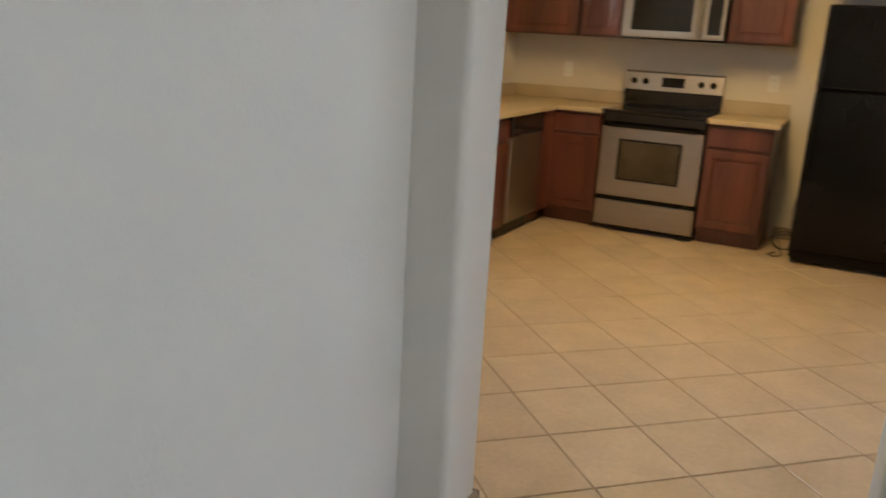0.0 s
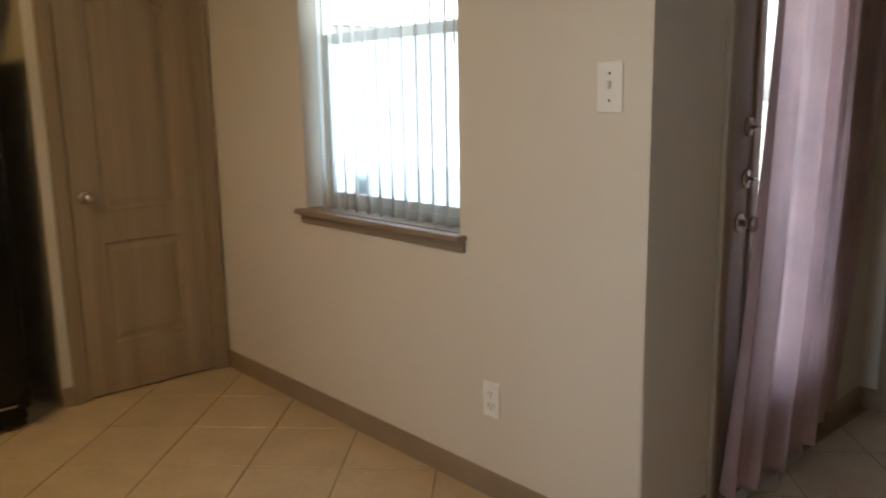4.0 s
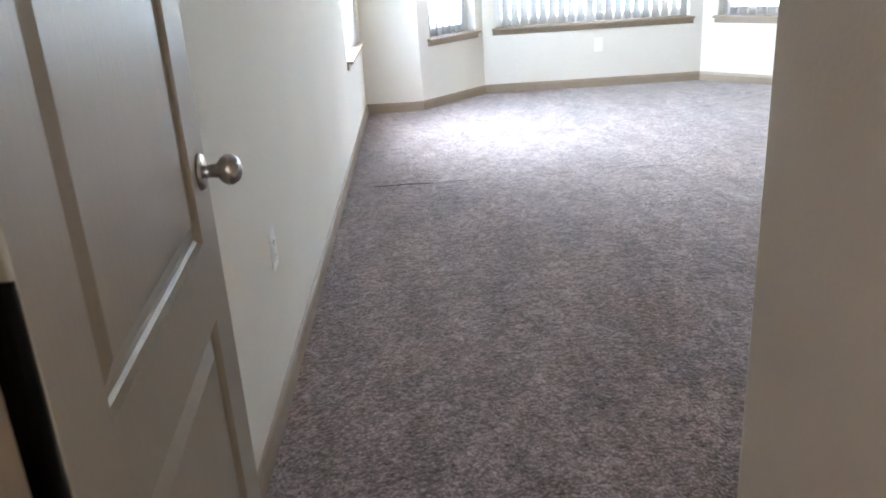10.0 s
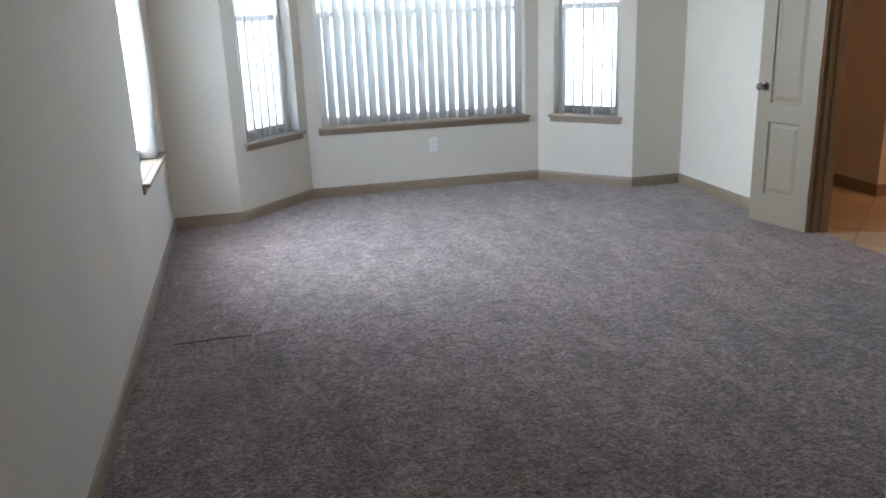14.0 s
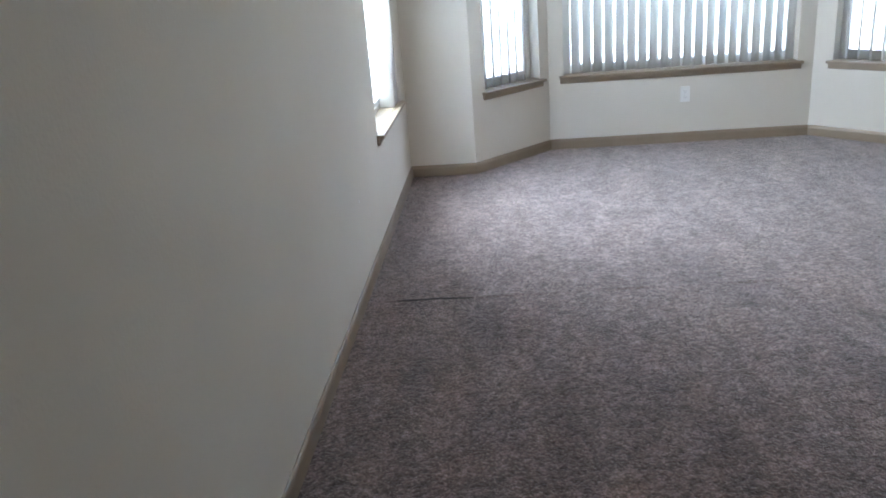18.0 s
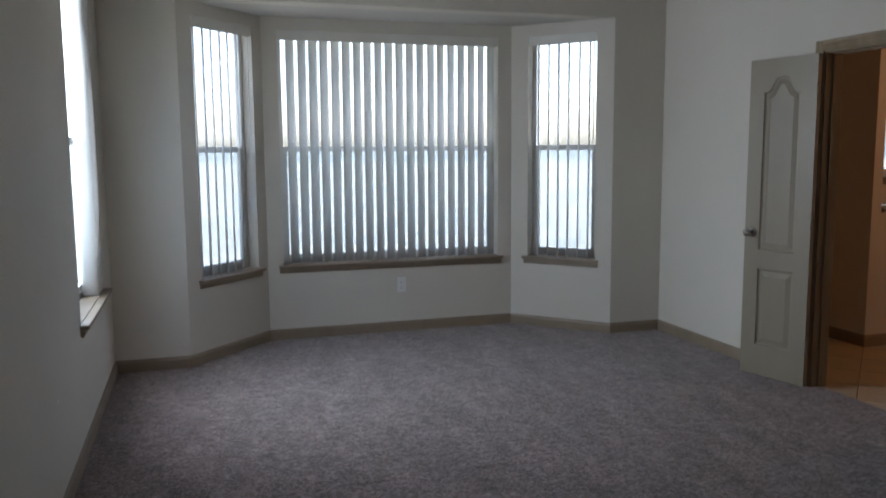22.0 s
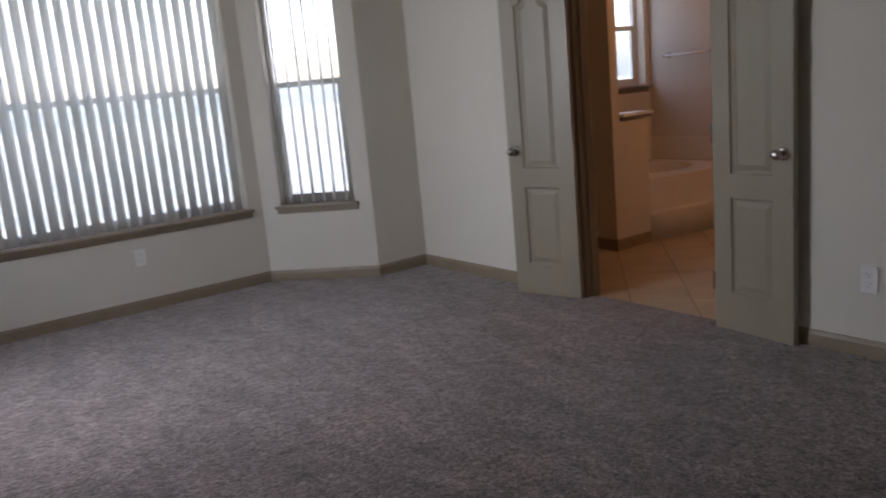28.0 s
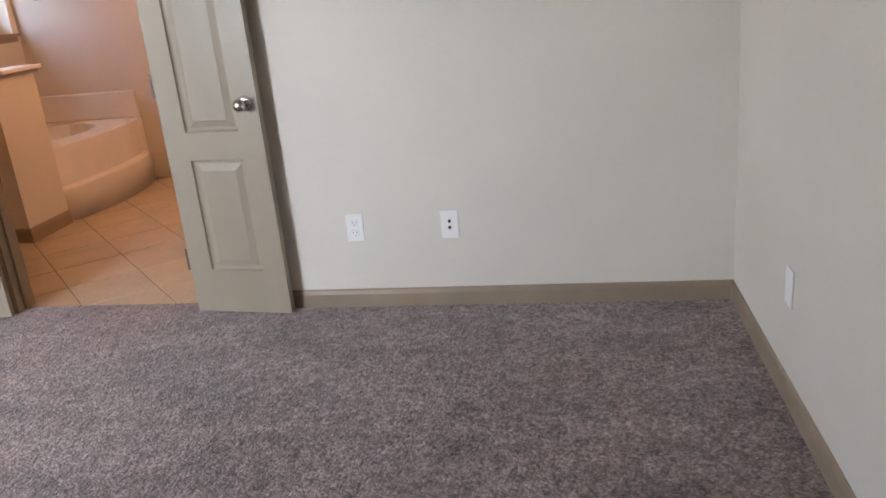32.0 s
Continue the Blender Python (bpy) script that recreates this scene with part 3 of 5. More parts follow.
# ---- plan ----
EAVE, FLAT, LOW = 2.76, 3.06, 2.74
RX, BY, FY, BAYY = 4.163, 1.624, 6.641, 7.27
HX0, HXN, HX1, ALX = 0.03, -0.03, 1.115, 1.01
AY, STEPX = 0.92, 2.1
BA, BB, BC, BD = (0.487, FY), (1.08, BAYY), (3.11, BAYY), (3.716, FY)
SOFFIT = 2.492
KX, KY = -3.108, -5.85
PX, PY = -2.51, -2.455
WY = -1.622
J0, J1, JX0, JX1, LIVY = -3.985, -3.023, 1.507, 1.717, -4.135
JR0, JR1 = 1.86, 2.07
EN0, EN1 = 0.13, 0.27
WS = 0.32
DOOR_Y0, DOOR_Y1 = 3.955, 4.935

# ---- ground and floors ----
tagged(mesh_object("ground", box(-120, 120, -120, 120, -0.5, -0.16), GROUND), kind="structure")
bm = bmesh.new()
box(KX - 0.2, 6.0, KY - 2.2, 0.277, -0.15, -0.004, 0, bm)
tagged(mesh_object("floor_grout", bm, GROUT), kind="structure")
bm = box(4.21, 7.1, 3.2, 7.1, -0.15, -0.004)
tagged(mesh_object("bath_floor_grout", bm, GROUT), kind="structure")
bm = prism([(-0.1, 0.277), (1.2, 0.277), (1.2, 0.87), (2.15, 0.87), (2.15, 1.38), (4.235, 1.50), (4.235, FY + 0.05), (3.77, FY + 0.05), (3.2, BAYY + 0.05), (1.04, BAYY + 0.05), (0.46, FY + 0.05), (-0.1, FY + 0.05)], -0.15, 0.008)
tagged(mesh_object("floor_carpet", bm, CARPET), kind="structure")

# ---- bedroom walls ----
LW0, LW1, LWZ0, LWZ1 = 5.184, 6.252, 0.645, 2.455
MZ0, MZ1 = 0.597, 2.40
NA, NB, NC = (0.14, 0.755), (0.118, 1.91), (0.15, 0.735)
wall("wall_west", (0, WS), (0, FY), 0.15, -0.1, EAVE + 0.35, [(LW0 - WS, LW1 - WS, LWZ0, LWZ1)], start=0.07, end=0.15)
wall("wall_north_a", (0, FY), BA, 0.15, -0.1, EAVE + 0.35, end=0.0)
wall("wall_north_b", BD, (RX, FY), 0.15, -0.1, EAVE + 0.35, end=0.12)
wall("wall_bay_header", BA, BD, 0.15, SOFFIT, EAVE + 0.35)
wall("wall_bay_a", BA, BB, 0.15, -0.1, SOFFIT + 0.1, [(*NA, MZ0, MZ1)], end=0.06)
wall("wall_bay_b", BB, BC, 0.15, -0.1, SOFFIT + 0.1, [(*NB, MZ0, MZ1)])
wall("wall_bay_c", BC, BD, 0.15, -0.1, SOFFIT + 0.1, [(*NC, MZ0, MZ1)], start=0.06)
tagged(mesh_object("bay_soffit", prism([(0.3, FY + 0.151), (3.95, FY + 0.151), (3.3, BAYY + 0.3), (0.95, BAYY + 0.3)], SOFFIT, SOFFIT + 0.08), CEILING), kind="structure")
wall("wall_east", (RX, FY), (RX, BY), 0.12, -0.1, EAVE + 0.35, [(FY - DOOR_Y1, FY - DOOR_Y0, -0.1, 2.055)])
wall("wall_south", (RX, BY), (STEPX, BY - 0.06), 0.118, -0.1, EAVE + 0.35, start=0.12, rounded=[(RX - STEPX, (0.0,))])
wall("wall_closet_side", (STEPX, BY - 0.178), (STEPX, AY), 0.12, -0.1, EAVE + 0.35)
wall("wall_closet", (STEPX + 0.12, AY), (ALX, AY), 0.118, -0.1, EAVE + 0.35, rounded=[(STEPX + 0.12 - ALX, (0.0,))])
wall("wall_alcove", (ALX, AY - 0.118), (ALX, EN1), 0.12, -0.1, LOW + 0.3)
DX0, DX1 = 0.125, 0.965
wall("wall_hall_end", (HX1 + 0.12, EN1), (-0.15, EN1), EN1 - EN0, -0.1, LOW + 0.3, [(HX1 + 0.12 - DX1, HX1 + 0.12 - DX0, -0.1, 2.065)])

# bedroom ceiling: sloped margins up to a flat middle
bm = bmesh.new()
edge = [(-0.02, AY - 0.02), (RX + 0.02, AY - 0.02), (RX + 0.02, FY + 0.02), (-0.02, FY + 0.02)]
inner = [(0.46, AY + 0.62), (RX - 0.32, AY + 0.62), (RX - 0.32, FY - 0.68), (0.46, FY - 0.68)]
lo = [bm.verts.new((x, y, EAVE)) for x, y in edge]
hi = [bm.verts.new((x, y, FLAT)) for x, y in inner]
lo2 = [bm.verts.new((x, y, EAVE + 0.1)) for x, y in edge]
hi2 = [bm.verts.new((x, y, FLAT + 0.1)) for x, y in inner]
for k in range(4):
    n = (k + 1) % 4
    bm.faces.new((lo[n], lo[k], hi[k], hi[n]))
    bm.faces.new((lo2[k], lo2[n], hi2[n], hi2[k]))
    bm.faces.new((lo[k], lo[n], lo2[n], lo2[k]))
bm.faces.new(hi[::-1])
bm.faces.new(hi2)
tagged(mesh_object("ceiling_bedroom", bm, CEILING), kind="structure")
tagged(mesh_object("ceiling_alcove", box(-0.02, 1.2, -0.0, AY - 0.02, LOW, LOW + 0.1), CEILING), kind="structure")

# ---- hall and kitchen walls ----
EY0, EY1 = -1.185, -0.24
KW0, KW1, KWZ0, KWZ1 = -1.685, -0.72, 0.912, 2.32
wall("wall_hall_west", (HX0, WY + 0.15), (HXN, EN0), 0.15, -0.1, LOW + 0.1, [(EY0 - WY - 0.15, EY1 - WY - 0.15, -0.1, 2.08)])
wall("wall_hall_east", (HX1, EN0), (HX1, -2.52), JR1 - HX1, -0.1, LOW + 0.1, rounded=[(EN0 + 2.52, (0.0,))])
wall("wall_opening_a", (JR0, -2.521), (JR0, J1), JR1 - JR0, -0.1, LOW + 0.1, rounded=[(-2.521 - J1, (0.0, JR1 - JR0))])
wall("wall_opening_b", (JX0, J0), (JX0, KY), JX1 - JX0, -0.1, LOW + 0.1, rounded=[(0.0, (0.0, JX1 - JX0))])
wall("wall_opening_header", (JR0 + 0.002, J1 + 0.02), (JX0 + 0.002, J0 - 0.02), JX1 - JX0 - 0.004, 2.40, LOW + 0.1)
wall("wall_kitchen_north", (PX, WY), (HX0, WY), 0.15, -0.1, LOW + 0.1, [(KW0 - PX, KW1 - PX, KWZ0, KWZ1)], start=1.05, rounded=[(HX0 - PX, (0.0,))])
PD0, PD1 = -2.352, -1.69
wall("wall_pantry", (PX, PY), (PX, WY), 0.115, -0.1, LOW + 0.1, [(PD0 - PY, PD1 - PY, -0.1, 2.05)])
wall("wall_pantry_side", (KX, PY), (PX - 0.115, PY), 0.115, -0.1, LOW + 0.1)
wall("wall_kitchen_west", (KX, KY), (KX, PY), 0.12, -0.1, LOW + 0.1, start=0.12, end=0.2)
wall("wall_kitchen_south", (JX0, KY), (KX, KY), 0.12, -0.1, LOW + 0.1, [(0.5, 1.3, 0.9, 2.1)])
tagged(mesh_object("pantry_back", box(PX - 0.9, PX - 0.8, PY - 0.1, WY, -0.1, LOW), PAINT), kind="structure")
# living side, which closes the place behind the camera
wall("wall_living_south", (5.9, LIVY), (JX1 + 0.001, LIVY), 0.12, -0.1, LOW + 0.1)
wall("wall_living_east", (5.9, 0.0), (5.9, LIVY), 0.12, -0.1, LOW + 0.1)
wall("wall_living_north", (JR1, -0.1), (5.9, -0.1), 0.1, -0.1, LOW + 0.1, [(0.7, 2.3, 0.1, 2.2)])
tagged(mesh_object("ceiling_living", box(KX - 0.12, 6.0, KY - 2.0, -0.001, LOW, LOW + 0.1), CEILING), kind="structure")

# ---- bathroom shell ----
wall("wall_bath_east", (6.95, 6.70), (6.95, 3.3), 0.12, -0.1, LOW + 0.1)
wall("wall_bath_north", (RX + 0.12, 6.60), (6.95, 6.60), 0.15, -0.1, LOW + 0.1, [(2.02, 2.60, 1.22, 2.30)])
wall("wall_bath_south", (6.95, 3.35), (RX + 0.12, 3.35), 0.12, -0.1, LOW + 0.1)
tagged(mesh_object("wall_bath_partition", box(5.30, 5.385, 5.65, 6.599, -0.1, LOW), PAINT), kind="structure")
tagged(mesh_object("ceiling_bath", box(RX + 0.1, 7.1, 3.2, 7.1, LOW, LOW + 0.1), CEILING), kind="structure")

# ---- baseboards ----
baseboard("baseboard_west", (0, EN1 + 0.025), (0, FY))
baseboard("baseboard_north_a", (0, FY), BA)
baseboard("baseboard_bay_a", BA, BB, start=0.006)
baseboard("baseboard_bay_b", BB, BC)
baseboard("baseboard_bay_c", BC, BD, end=0.006)
baseboard("baseboard_north_b", BD, (RX, FY))
baseboard("baseboard_east", (RX, FY), (RX, BY), [(FY - DOOR_Y1 - 0.058, FY - DOOR_Y0 + 0.058)])
baseboard("baseboard_south", (RX, BY), (STEPX, BY - 0.06), end=0.012)
baseboard("baseboard_closet", (STEPX, AY), (ALX, AY), end=0.012)
baseboard("baseboard_alcove", (ALX, AY), (ALX, EN1 + 0.025), start=0.012)
baseboard("baseboard_hall_corner", (HX0, WY), (HX0, WY + 0.15), start=0.012)
baseboard("baseboard_hall_west", (HX0, WY + 0.15), (HXN, EN0), [(EY0 - WY - 0.208, EY1 - WY - 0.092)])
baseboard("baseboard_hall_end_a", (HXN, EN0), (DX0 - 0.076, EN0))
baseboard("baseboard_hall_end_b", (DX1 + 0.076, EN0), (HX1, EN0))
baseboard("baseboard_hall_east", (HX1, EN0), (HX1, -2.52), end=0.012)
baseboard("baseboard_hall_return", (HX1, -2.52), (JR0, -2.52))
baseboard("baseboard_opening_a", (JR0, -2.52), (JR0, J1), end=0.012)
baseboard("baseboard_jamb_a", (JR0, J1), (JR1, J1))
baseboard("baseboard_jamb_b", (JX1, J0), (JX0, J0))
baseboard("baseboard_opening_b", (JX0, J0), (JX0, KY), start=0.012)
baseboard("baseboard_living_south", (5.9, LIVY), (JX1, LIVY))
baseboard("baseboard_living_pier", (JX1, LIVY), (JX1, J0), end=0.012)
baseboard("baseboard_kitchen_north", (PX, WY), (HX0, WY), end=0.012)
baseboard("baseboard_pantry", (PX, PY), (PX, WY), [(PD0 - PY - 0.058, PD1 - PY + 0.058)])
baseboard("baseboard_kitchen_west", (KX, -3.60), (KX, PY))
baseboard("baseboard_partition_a", (5.30, 6.6), (5.30, 5.65), end=0.012)
baseboard("baseboard_partition_b", (5.30, 5.65), (5.705, 5.65), start=0.012)

# ---- windows ----
m, _ = run_frame((0, WS), (0, FY))
window("window_1", m, LW0 - WS, LW1 - WS, LWZ0, LWZ1)
blind(m, LW0 - WS, LW1 - WS, LWZ0, LWZ1, 0.013, 86, "white vertical blind with its slats drawn aside", 0.80, 0.03)
m, _ = run_frame(BA, BB)
window("window_2", m, *NA, MZ0, MZ1)
blind(m, *NA, MZ0, MZ1, 0.0865, 50, "white vertical blind in the narrow bay window", 0.06, 0.12)
m, _ = run_frame(BB, BC)
window("window_3", m, *NB, MZ0, MZ1, label="wide white vinyl window in the middle of the bay")
blind(m, *NB, MZ0, MZ1, 0.0865, 33, "wide white vertical blind, slats half turned", 0.10, 0.03)
m, _ = run_frame(BC, BD)
window("window_4", m, *NC, MZ0, MZ1)
blind(m, *NC, MZ0, MZ1, 0.0865, 118, "white vertical blind in the narrow bay window", 0.08, 0.05)
m, _ = run_frame((PX, WY), (HX0, WY))
window("window_5", m, KW0 - PX, KW1 - PX, KWZ0, KWZ1, label="white vinyl kitchen window above a taupe sill")
blind(m, KW0 - PX, KW1 - PX, KWZ0, KWZ1, 0.078, 139, "white vertical blind over the kitchen window", 0.08, 0.06)
m, _ = run_frame((RX + 0.12, 6.60), (6.95, 6.60))
window("window_6", m, 2.02, 2.60, 1.22, 2.30, label="small bathroom window above the tub")
m, _ = run_frame((JR1, -0.1), (5.9, -0.1))
window("window_7", m, 0.7, 2.3, 0.1, 2.2, 0.1, label="tall white vinyl living room window")
m, _ = run_frame((JX0, KY), (KX, KY))
# Unseen window, added as the opening for the hall's fill light.
window("added_window", m, 0.5, 1.3, 0.9, 2.1, 0.12, label="unseen window added in the dining corner to light the hall")

# ---- doors ----
m, _ = run_frame((HX1 + 0.12, EN1), (-0.15, EN1))
door_frame("door_frame_1", m @ Matrix.Translation((HX1 + 0.12 - DX1, 0, 0)), DX1 - DX0, 2.065, EN1 - EN0, "taupe moulded casing round the bedroom doorway", w=0.08)
BW = DX1 - DX0 - 0.042


d1 = thing("door_1", Matrix.Translation((DX0 + 0.030, EN1 + 0.040, 0.012)) @ Matrix.Rotation(radians(94.3), 4, "Z"), "taupe two-panel bedroom door standing open against the wall", "door", kind="structure")
d1_panels = [panel_outline(0.125, BW - 0.125, 0.25, 0.72), panel_outline(0.125, BW - 0.125, 0.86, 1.90, 0.10)]
door_leaf(d1, BW, 2.03, 0.035, d1_panels)
knob_set(d1, BW - 0.06, 0.0, 0.966, -1)
knob_set(d1, BW - 0.06, 0.035, 0.966, 1)
for z in (0.20, 1.13, 1.84):
    part("hinge", lathe([(0.006, -0.05), (0.006, 0.05)], 8, None, Matrix.Translation((-0.014, 0.040, z))), NICKEL, d1)

# Black strips between the hinges, added for the dark of the hinge gap.
for z0, z1 in ((0.02, 0.14), (0.26, 1.07), (1.19, 1.78), (1.90, 2.02)):
    part("gap_shade_strip", box(-0.005, 0.001, 0.001, 0.034, z0, z1, 0.001), BLACK, d1, "black strip standing in for the shade in the hinge gap")

# double doors to the bathroom, both swung back into the bedroom
m, _ = run_frame((RX, FY), (RX, BY))
door_frame("door_frame_2", m @ Matrix.Translation((FY - DOOR_Y1, 0, 0)), DOOR_Y1 - DOOR_Y0, 2.055, 0.12, "taupe moulded casing round the bathroom double doorway")
LWID = (DOOR_Y1 - DOOR_Y0) / 2 - 0.02
pan = [panel_outline(0.108, LWID - 0.108, 0.20, 0.70), panel_outline(0.108, LWID - 0.108, 0.82, 1.905, 0.09)]
dl = thing("door_2", Matrix.Translation((RX - 0.026, DOOR_Y1 - 0.012, 0.014)) @ Matrix.Rotation(radians(90 + 14), 4, "Z"), "narrow taupe double door leaf swung open into the bedroom", "door", "double doors of the bathroom", "structure")
door_leaf(dl, LWID, 2.02, 0.035, pan)
knob_set(dl, LWID - 0.055, 0.035, 0.93, 1)
knob_set(dl, LWID - 0.055, 0.0, 0.93, -1)
dr = thing("door_3", Matrix.Translation((RX - 0.026, DOOR_Y0 + 0.012, 0.014)) @ Matrix.Rotation(radians(-90 - 7), 4, "Z"), "narrow taupe double door leaf swung back beside the wall", "door", "double doors of the bathroom", "structure")
door_leaf(dr, LWID, 2.02, 0.035, pan)
knob_set(dr, LWID - 0.055, 0.0, 0.93, -1)
knob_set(dr, LWID - 0.055, 0.035, 0.93, 1)
for d, s in ((dl, 1), (dr, -1)):
    for z in (0.25, 1.02, 1.80):
        part("hinge", lathe([(0.006, -0.05), (0.006, 0.05)], 8, None, Matrix.Translation((-0.006, 0.018 + 0.020 * s, z))), NICKEL, d)

# pantry door
m, _ = run_frame((PX, PY), (PX, WY))
door_frame("door_frame_3", m @ Matrix.Translation((PD0 - PY, 0, 0)), PD1 - PD0, 2.05, 0.115, "taupe casing round the pantry door", both=False)
PWID = PD1 - PD0 - 0.042
dp = thing("door_4", m @ Matrix.Translation((PD0 - PY + 0.021, 0.004, 0.012)), "closed two-panel taupe pantry door, tinted for the warm kitchen light", "door", kind="structure")
# Casing paint instead of door paint: the lamp's warm tint put into the colour.
door_leaf(dp, PWID, 2.015, 0.035, [panel_outline(0.13, PWID - 0.13, 0.24, 0.725), panel_outline(0.13, PWID - 0.13, 0.87, 1.90, 0.09)], CASING)
knob_set(dp, 0.06, 0.0, 0.94, -1)

# glazed outside door with its curtain
m, _ = run_frame((HX0, WY + 0.15), (HXN, EN0))
door_frame("door_frame_4", m @ Matrix.Translation((EY0 - WY - 0.15, 0, 0)), EY1 - EY0, 2.08, 0.15, "taupe casing round the glazed outside door", stop_at=0.072)
EW = EY1 - EY0 - 0.04
de = thing("door_5", m @ Matrix.Translation((EY0 - WY - 0.15 + 0.02, 0.025, 0.015)), "taupe outside door with a full glass light behind a curtain", "door", kind="structure")
glaze = panel_outline(0.205, EW - 0.16, 0.36, 1.93)
bm = bmesh.new()
outer = [(0, 0), (EW, 0), (EW, 2.04), (0, 2.04)]
fl = face_with_holes(bm, outer, [glaze], 0.0, False)
bl = face_with_holes(bm, outer, [glaze], 0.044, True)
for a, b in zip(fl, bl):
    for k in range(4):
        n = (k + 1) % 4
        bm.faces.new((a[k], b[k], b[n], a[n]))
bmesh.ops.recalc_face_normals(bm, faces=bm.faces[:])
part("slab", bm, DOOR, de)
bm = bmesh.new()
for x0, x1, z0, z1 in ((0.175, 0.225, 0.335, 1.955), (EW - 0.185, EW - 0.135, 0.335, 1.955), (0.225, EW - 0.185, 0.335, 0.385), (0.225, EW - 0.185, 1.905, 1.955)):
    box(x0, x1, -0.011, 0.0, z0, z1, 0.004, bm)
part("glazing_bead", bm, DOOR, de)
p = part("pane", box(0.206, EW - 0.161, 0.018, 0.024, 0.361, 1.929), GLASS, de)
p.visible_shadow = False
knob_set(de, 0.119, 0.0, 0.943, -1)
deadbolt(de, 0.15, 0.0, 1.083, -1)
deadbolt(de, 0.15, 0.0, 1.25, -1)

# ---- curtain on the outside door ----
def curtain():
    c = thing("door_curtain", Matrix.Translation((HX0, WY + 0.15, 0)) @ Matrix.Rotation(math.atan2(HX0 - HXN, EN0 - WY - 0.15), 4, "Z") @ Matrix.Translation((0, -WY - 0.15, 0)), "dusty pink curtain hanging in two folded panels over the glass door", "curtain")
    part("curtain_rod", tube([(0.055, -1.10, 2.12), (0.055, 0.09, 2.12)], 0.009, 8), NICKEL, c)
    for y in (-1.07, 0.05):
        part("rod_bracket", box(0.0005, 0.06, y - 0.008, y + 0.008, 2.095, 2.135, 0.003), NICKEL, c)

    def cloth(label, left, right, depth, amp, waves, phase, bottom):
        bm = bmesh.new()
        cols, rows, grid = 110, 44, []
        for j in range(rows + 1):
            f = j / rows
            z = 2.15 + (bottom - 2.15) * f
            l, r = left(f), right(f)
            row = []
            for i in range(cols + 1):
                u = i / cols
                a = amp * (0.65 + 0.5 * f)
                w = u + 0.05 * math.sin(2.2 * math.pi * u + phase) + 0.012 * math.sin(4 * f + phase)
                fold = math.sin(2 * math.pi * waves * w + phase)
                fold = math.copysign(abs(fold) ** 0.75, fold) + 0.30 * math.sin(2 * math.pi * waves * 2.3 * w + 2 * phase + 1.5 * f)
                x = depth + a * fold + 0.012 * f * f
                y = l + (r - l) * u + 0.35 * a * math.cos(2 * math.pi * waves * w + phase)
                row.append(bm.verts.new((max(0.014, x), y, z + 0.010 * math.sin(9 * u + phase) * f**6)))
            grid.append(row)
        for a, b in zip(grid, grid[1:]):
            for i in range(cols):
                bm.faces.new((a[i], b[i], b[i + 1], a[i + 1]))
        bmesh.ops.solidify(bm, geom=bm.faces[:], thickness=0.0012)
        part("cloth", bm, CURTAIN, c, label, True)

    cloth("pink panel over the knob side", lambda f: -1.02 - 0.24 * f**2, lambda f: -0.37 - 0.24 * f**1.8, 0.055, 0.030, 4.2, 0.4, 0.085)
    cloth("pink panel lapping the frame", lambda f: -0.36 - 0.24 * f**1.8, lambda f: 0.07 - 0.36 * f**2, 0.040, 0.017, 2.6, 2.0, 0.13)
    bm = bmesh.new()
    top, low = [], []
    for i in range(37):
        u = i / 36
        y = -1.22 + 0.56 * u
        x = 0.062 + 0.014 * math.sin(u * 14)
        top.append(bm.verts.new((x, y, 0.092 + 0.012 * math.sin(u * 8))))
        low.append(bm.verts.new((x + 0.012, y, 0.032 + 0.018 * math.sin(u * 8))))
    for i in range(36):
        bm.faces.new((top[i], low[i], low[i + 1], top[i + 1]))
    bmesh.ops.solidify(bm, geom=bm.faces[:], thickness=0.002)
    part("hem_lining", bm, HEM, c, "white lining showing below the hem", True)
    return c


curtain()

# ---- carpet seam and a nail mark ----
bm = bmesh.new()
rows = []
for k in range(73):
    x = 0.10 + 2.35 * k / 72
    y = 4.317 + 0.030 * (x - 0.1) + 0.005 * math.sin(7 * x) + 0.003 * math.sin(19 * x + 1)
    rise = (0.0030 + 0.0022 * math.sin(11 * x)) * min(1, 12 * (x - 0.095)) * min(1, 3 * (2.47 - x))
    rows.append([bm.verts.new((x, y + u * 0.022, 0.0078 + rise * (1 - u * u))) for u in (-1, -0.5, 0, 0.5, 1)])
for a, b in zip(rows, rows[1:]):
    for k in range(4):
        bm.faces.new((a[k], b[k], b[k + 1], a[k + 1]))
tagged(mesh_object("carpet_seam", bm, CARPET, True), "raised seam in the carpet pile", "carpet seam", kind="structure")
# Dark strip laid on the pile in place of the open seam's shade.
bm = bmesh.new()
rows = []
for k in range(25):
    x = 0.155 + 0.36 * k / 24
    y = 4.30 + 0.030 * (x - 0.1) + 0.005 * math.sin(7 * x) + 0.003 * math.sin(19 * x + 1)
    w = 0.0065 * math.sin(math.pi * (k + 0.6) / 25.2) ** 0.5
    rows.append([bm.verts.new((x, y - w, 0.0095)), bm.verts.new((x, y + w, 0.0125))])
for a, b in zip(rows, rows[1:]):
    bm.faces.new((a[0], b[0], b[1], a[1]))
bmesh.ops.solidify(bm, geom=bm.faces[:], thickness=0.0015)
tagged(mesh_object("carpet_seam_shade_strip", bm, SLOT), "dark strip laid on the carpet seam for the shade in its open gap", "carpet seam", kind="structure")
mark = thing("nail_mark", pose(0.0006, 4.43, 0.48, 0, 90, 0), "small white filled nail hole in the wall", "wall mark")
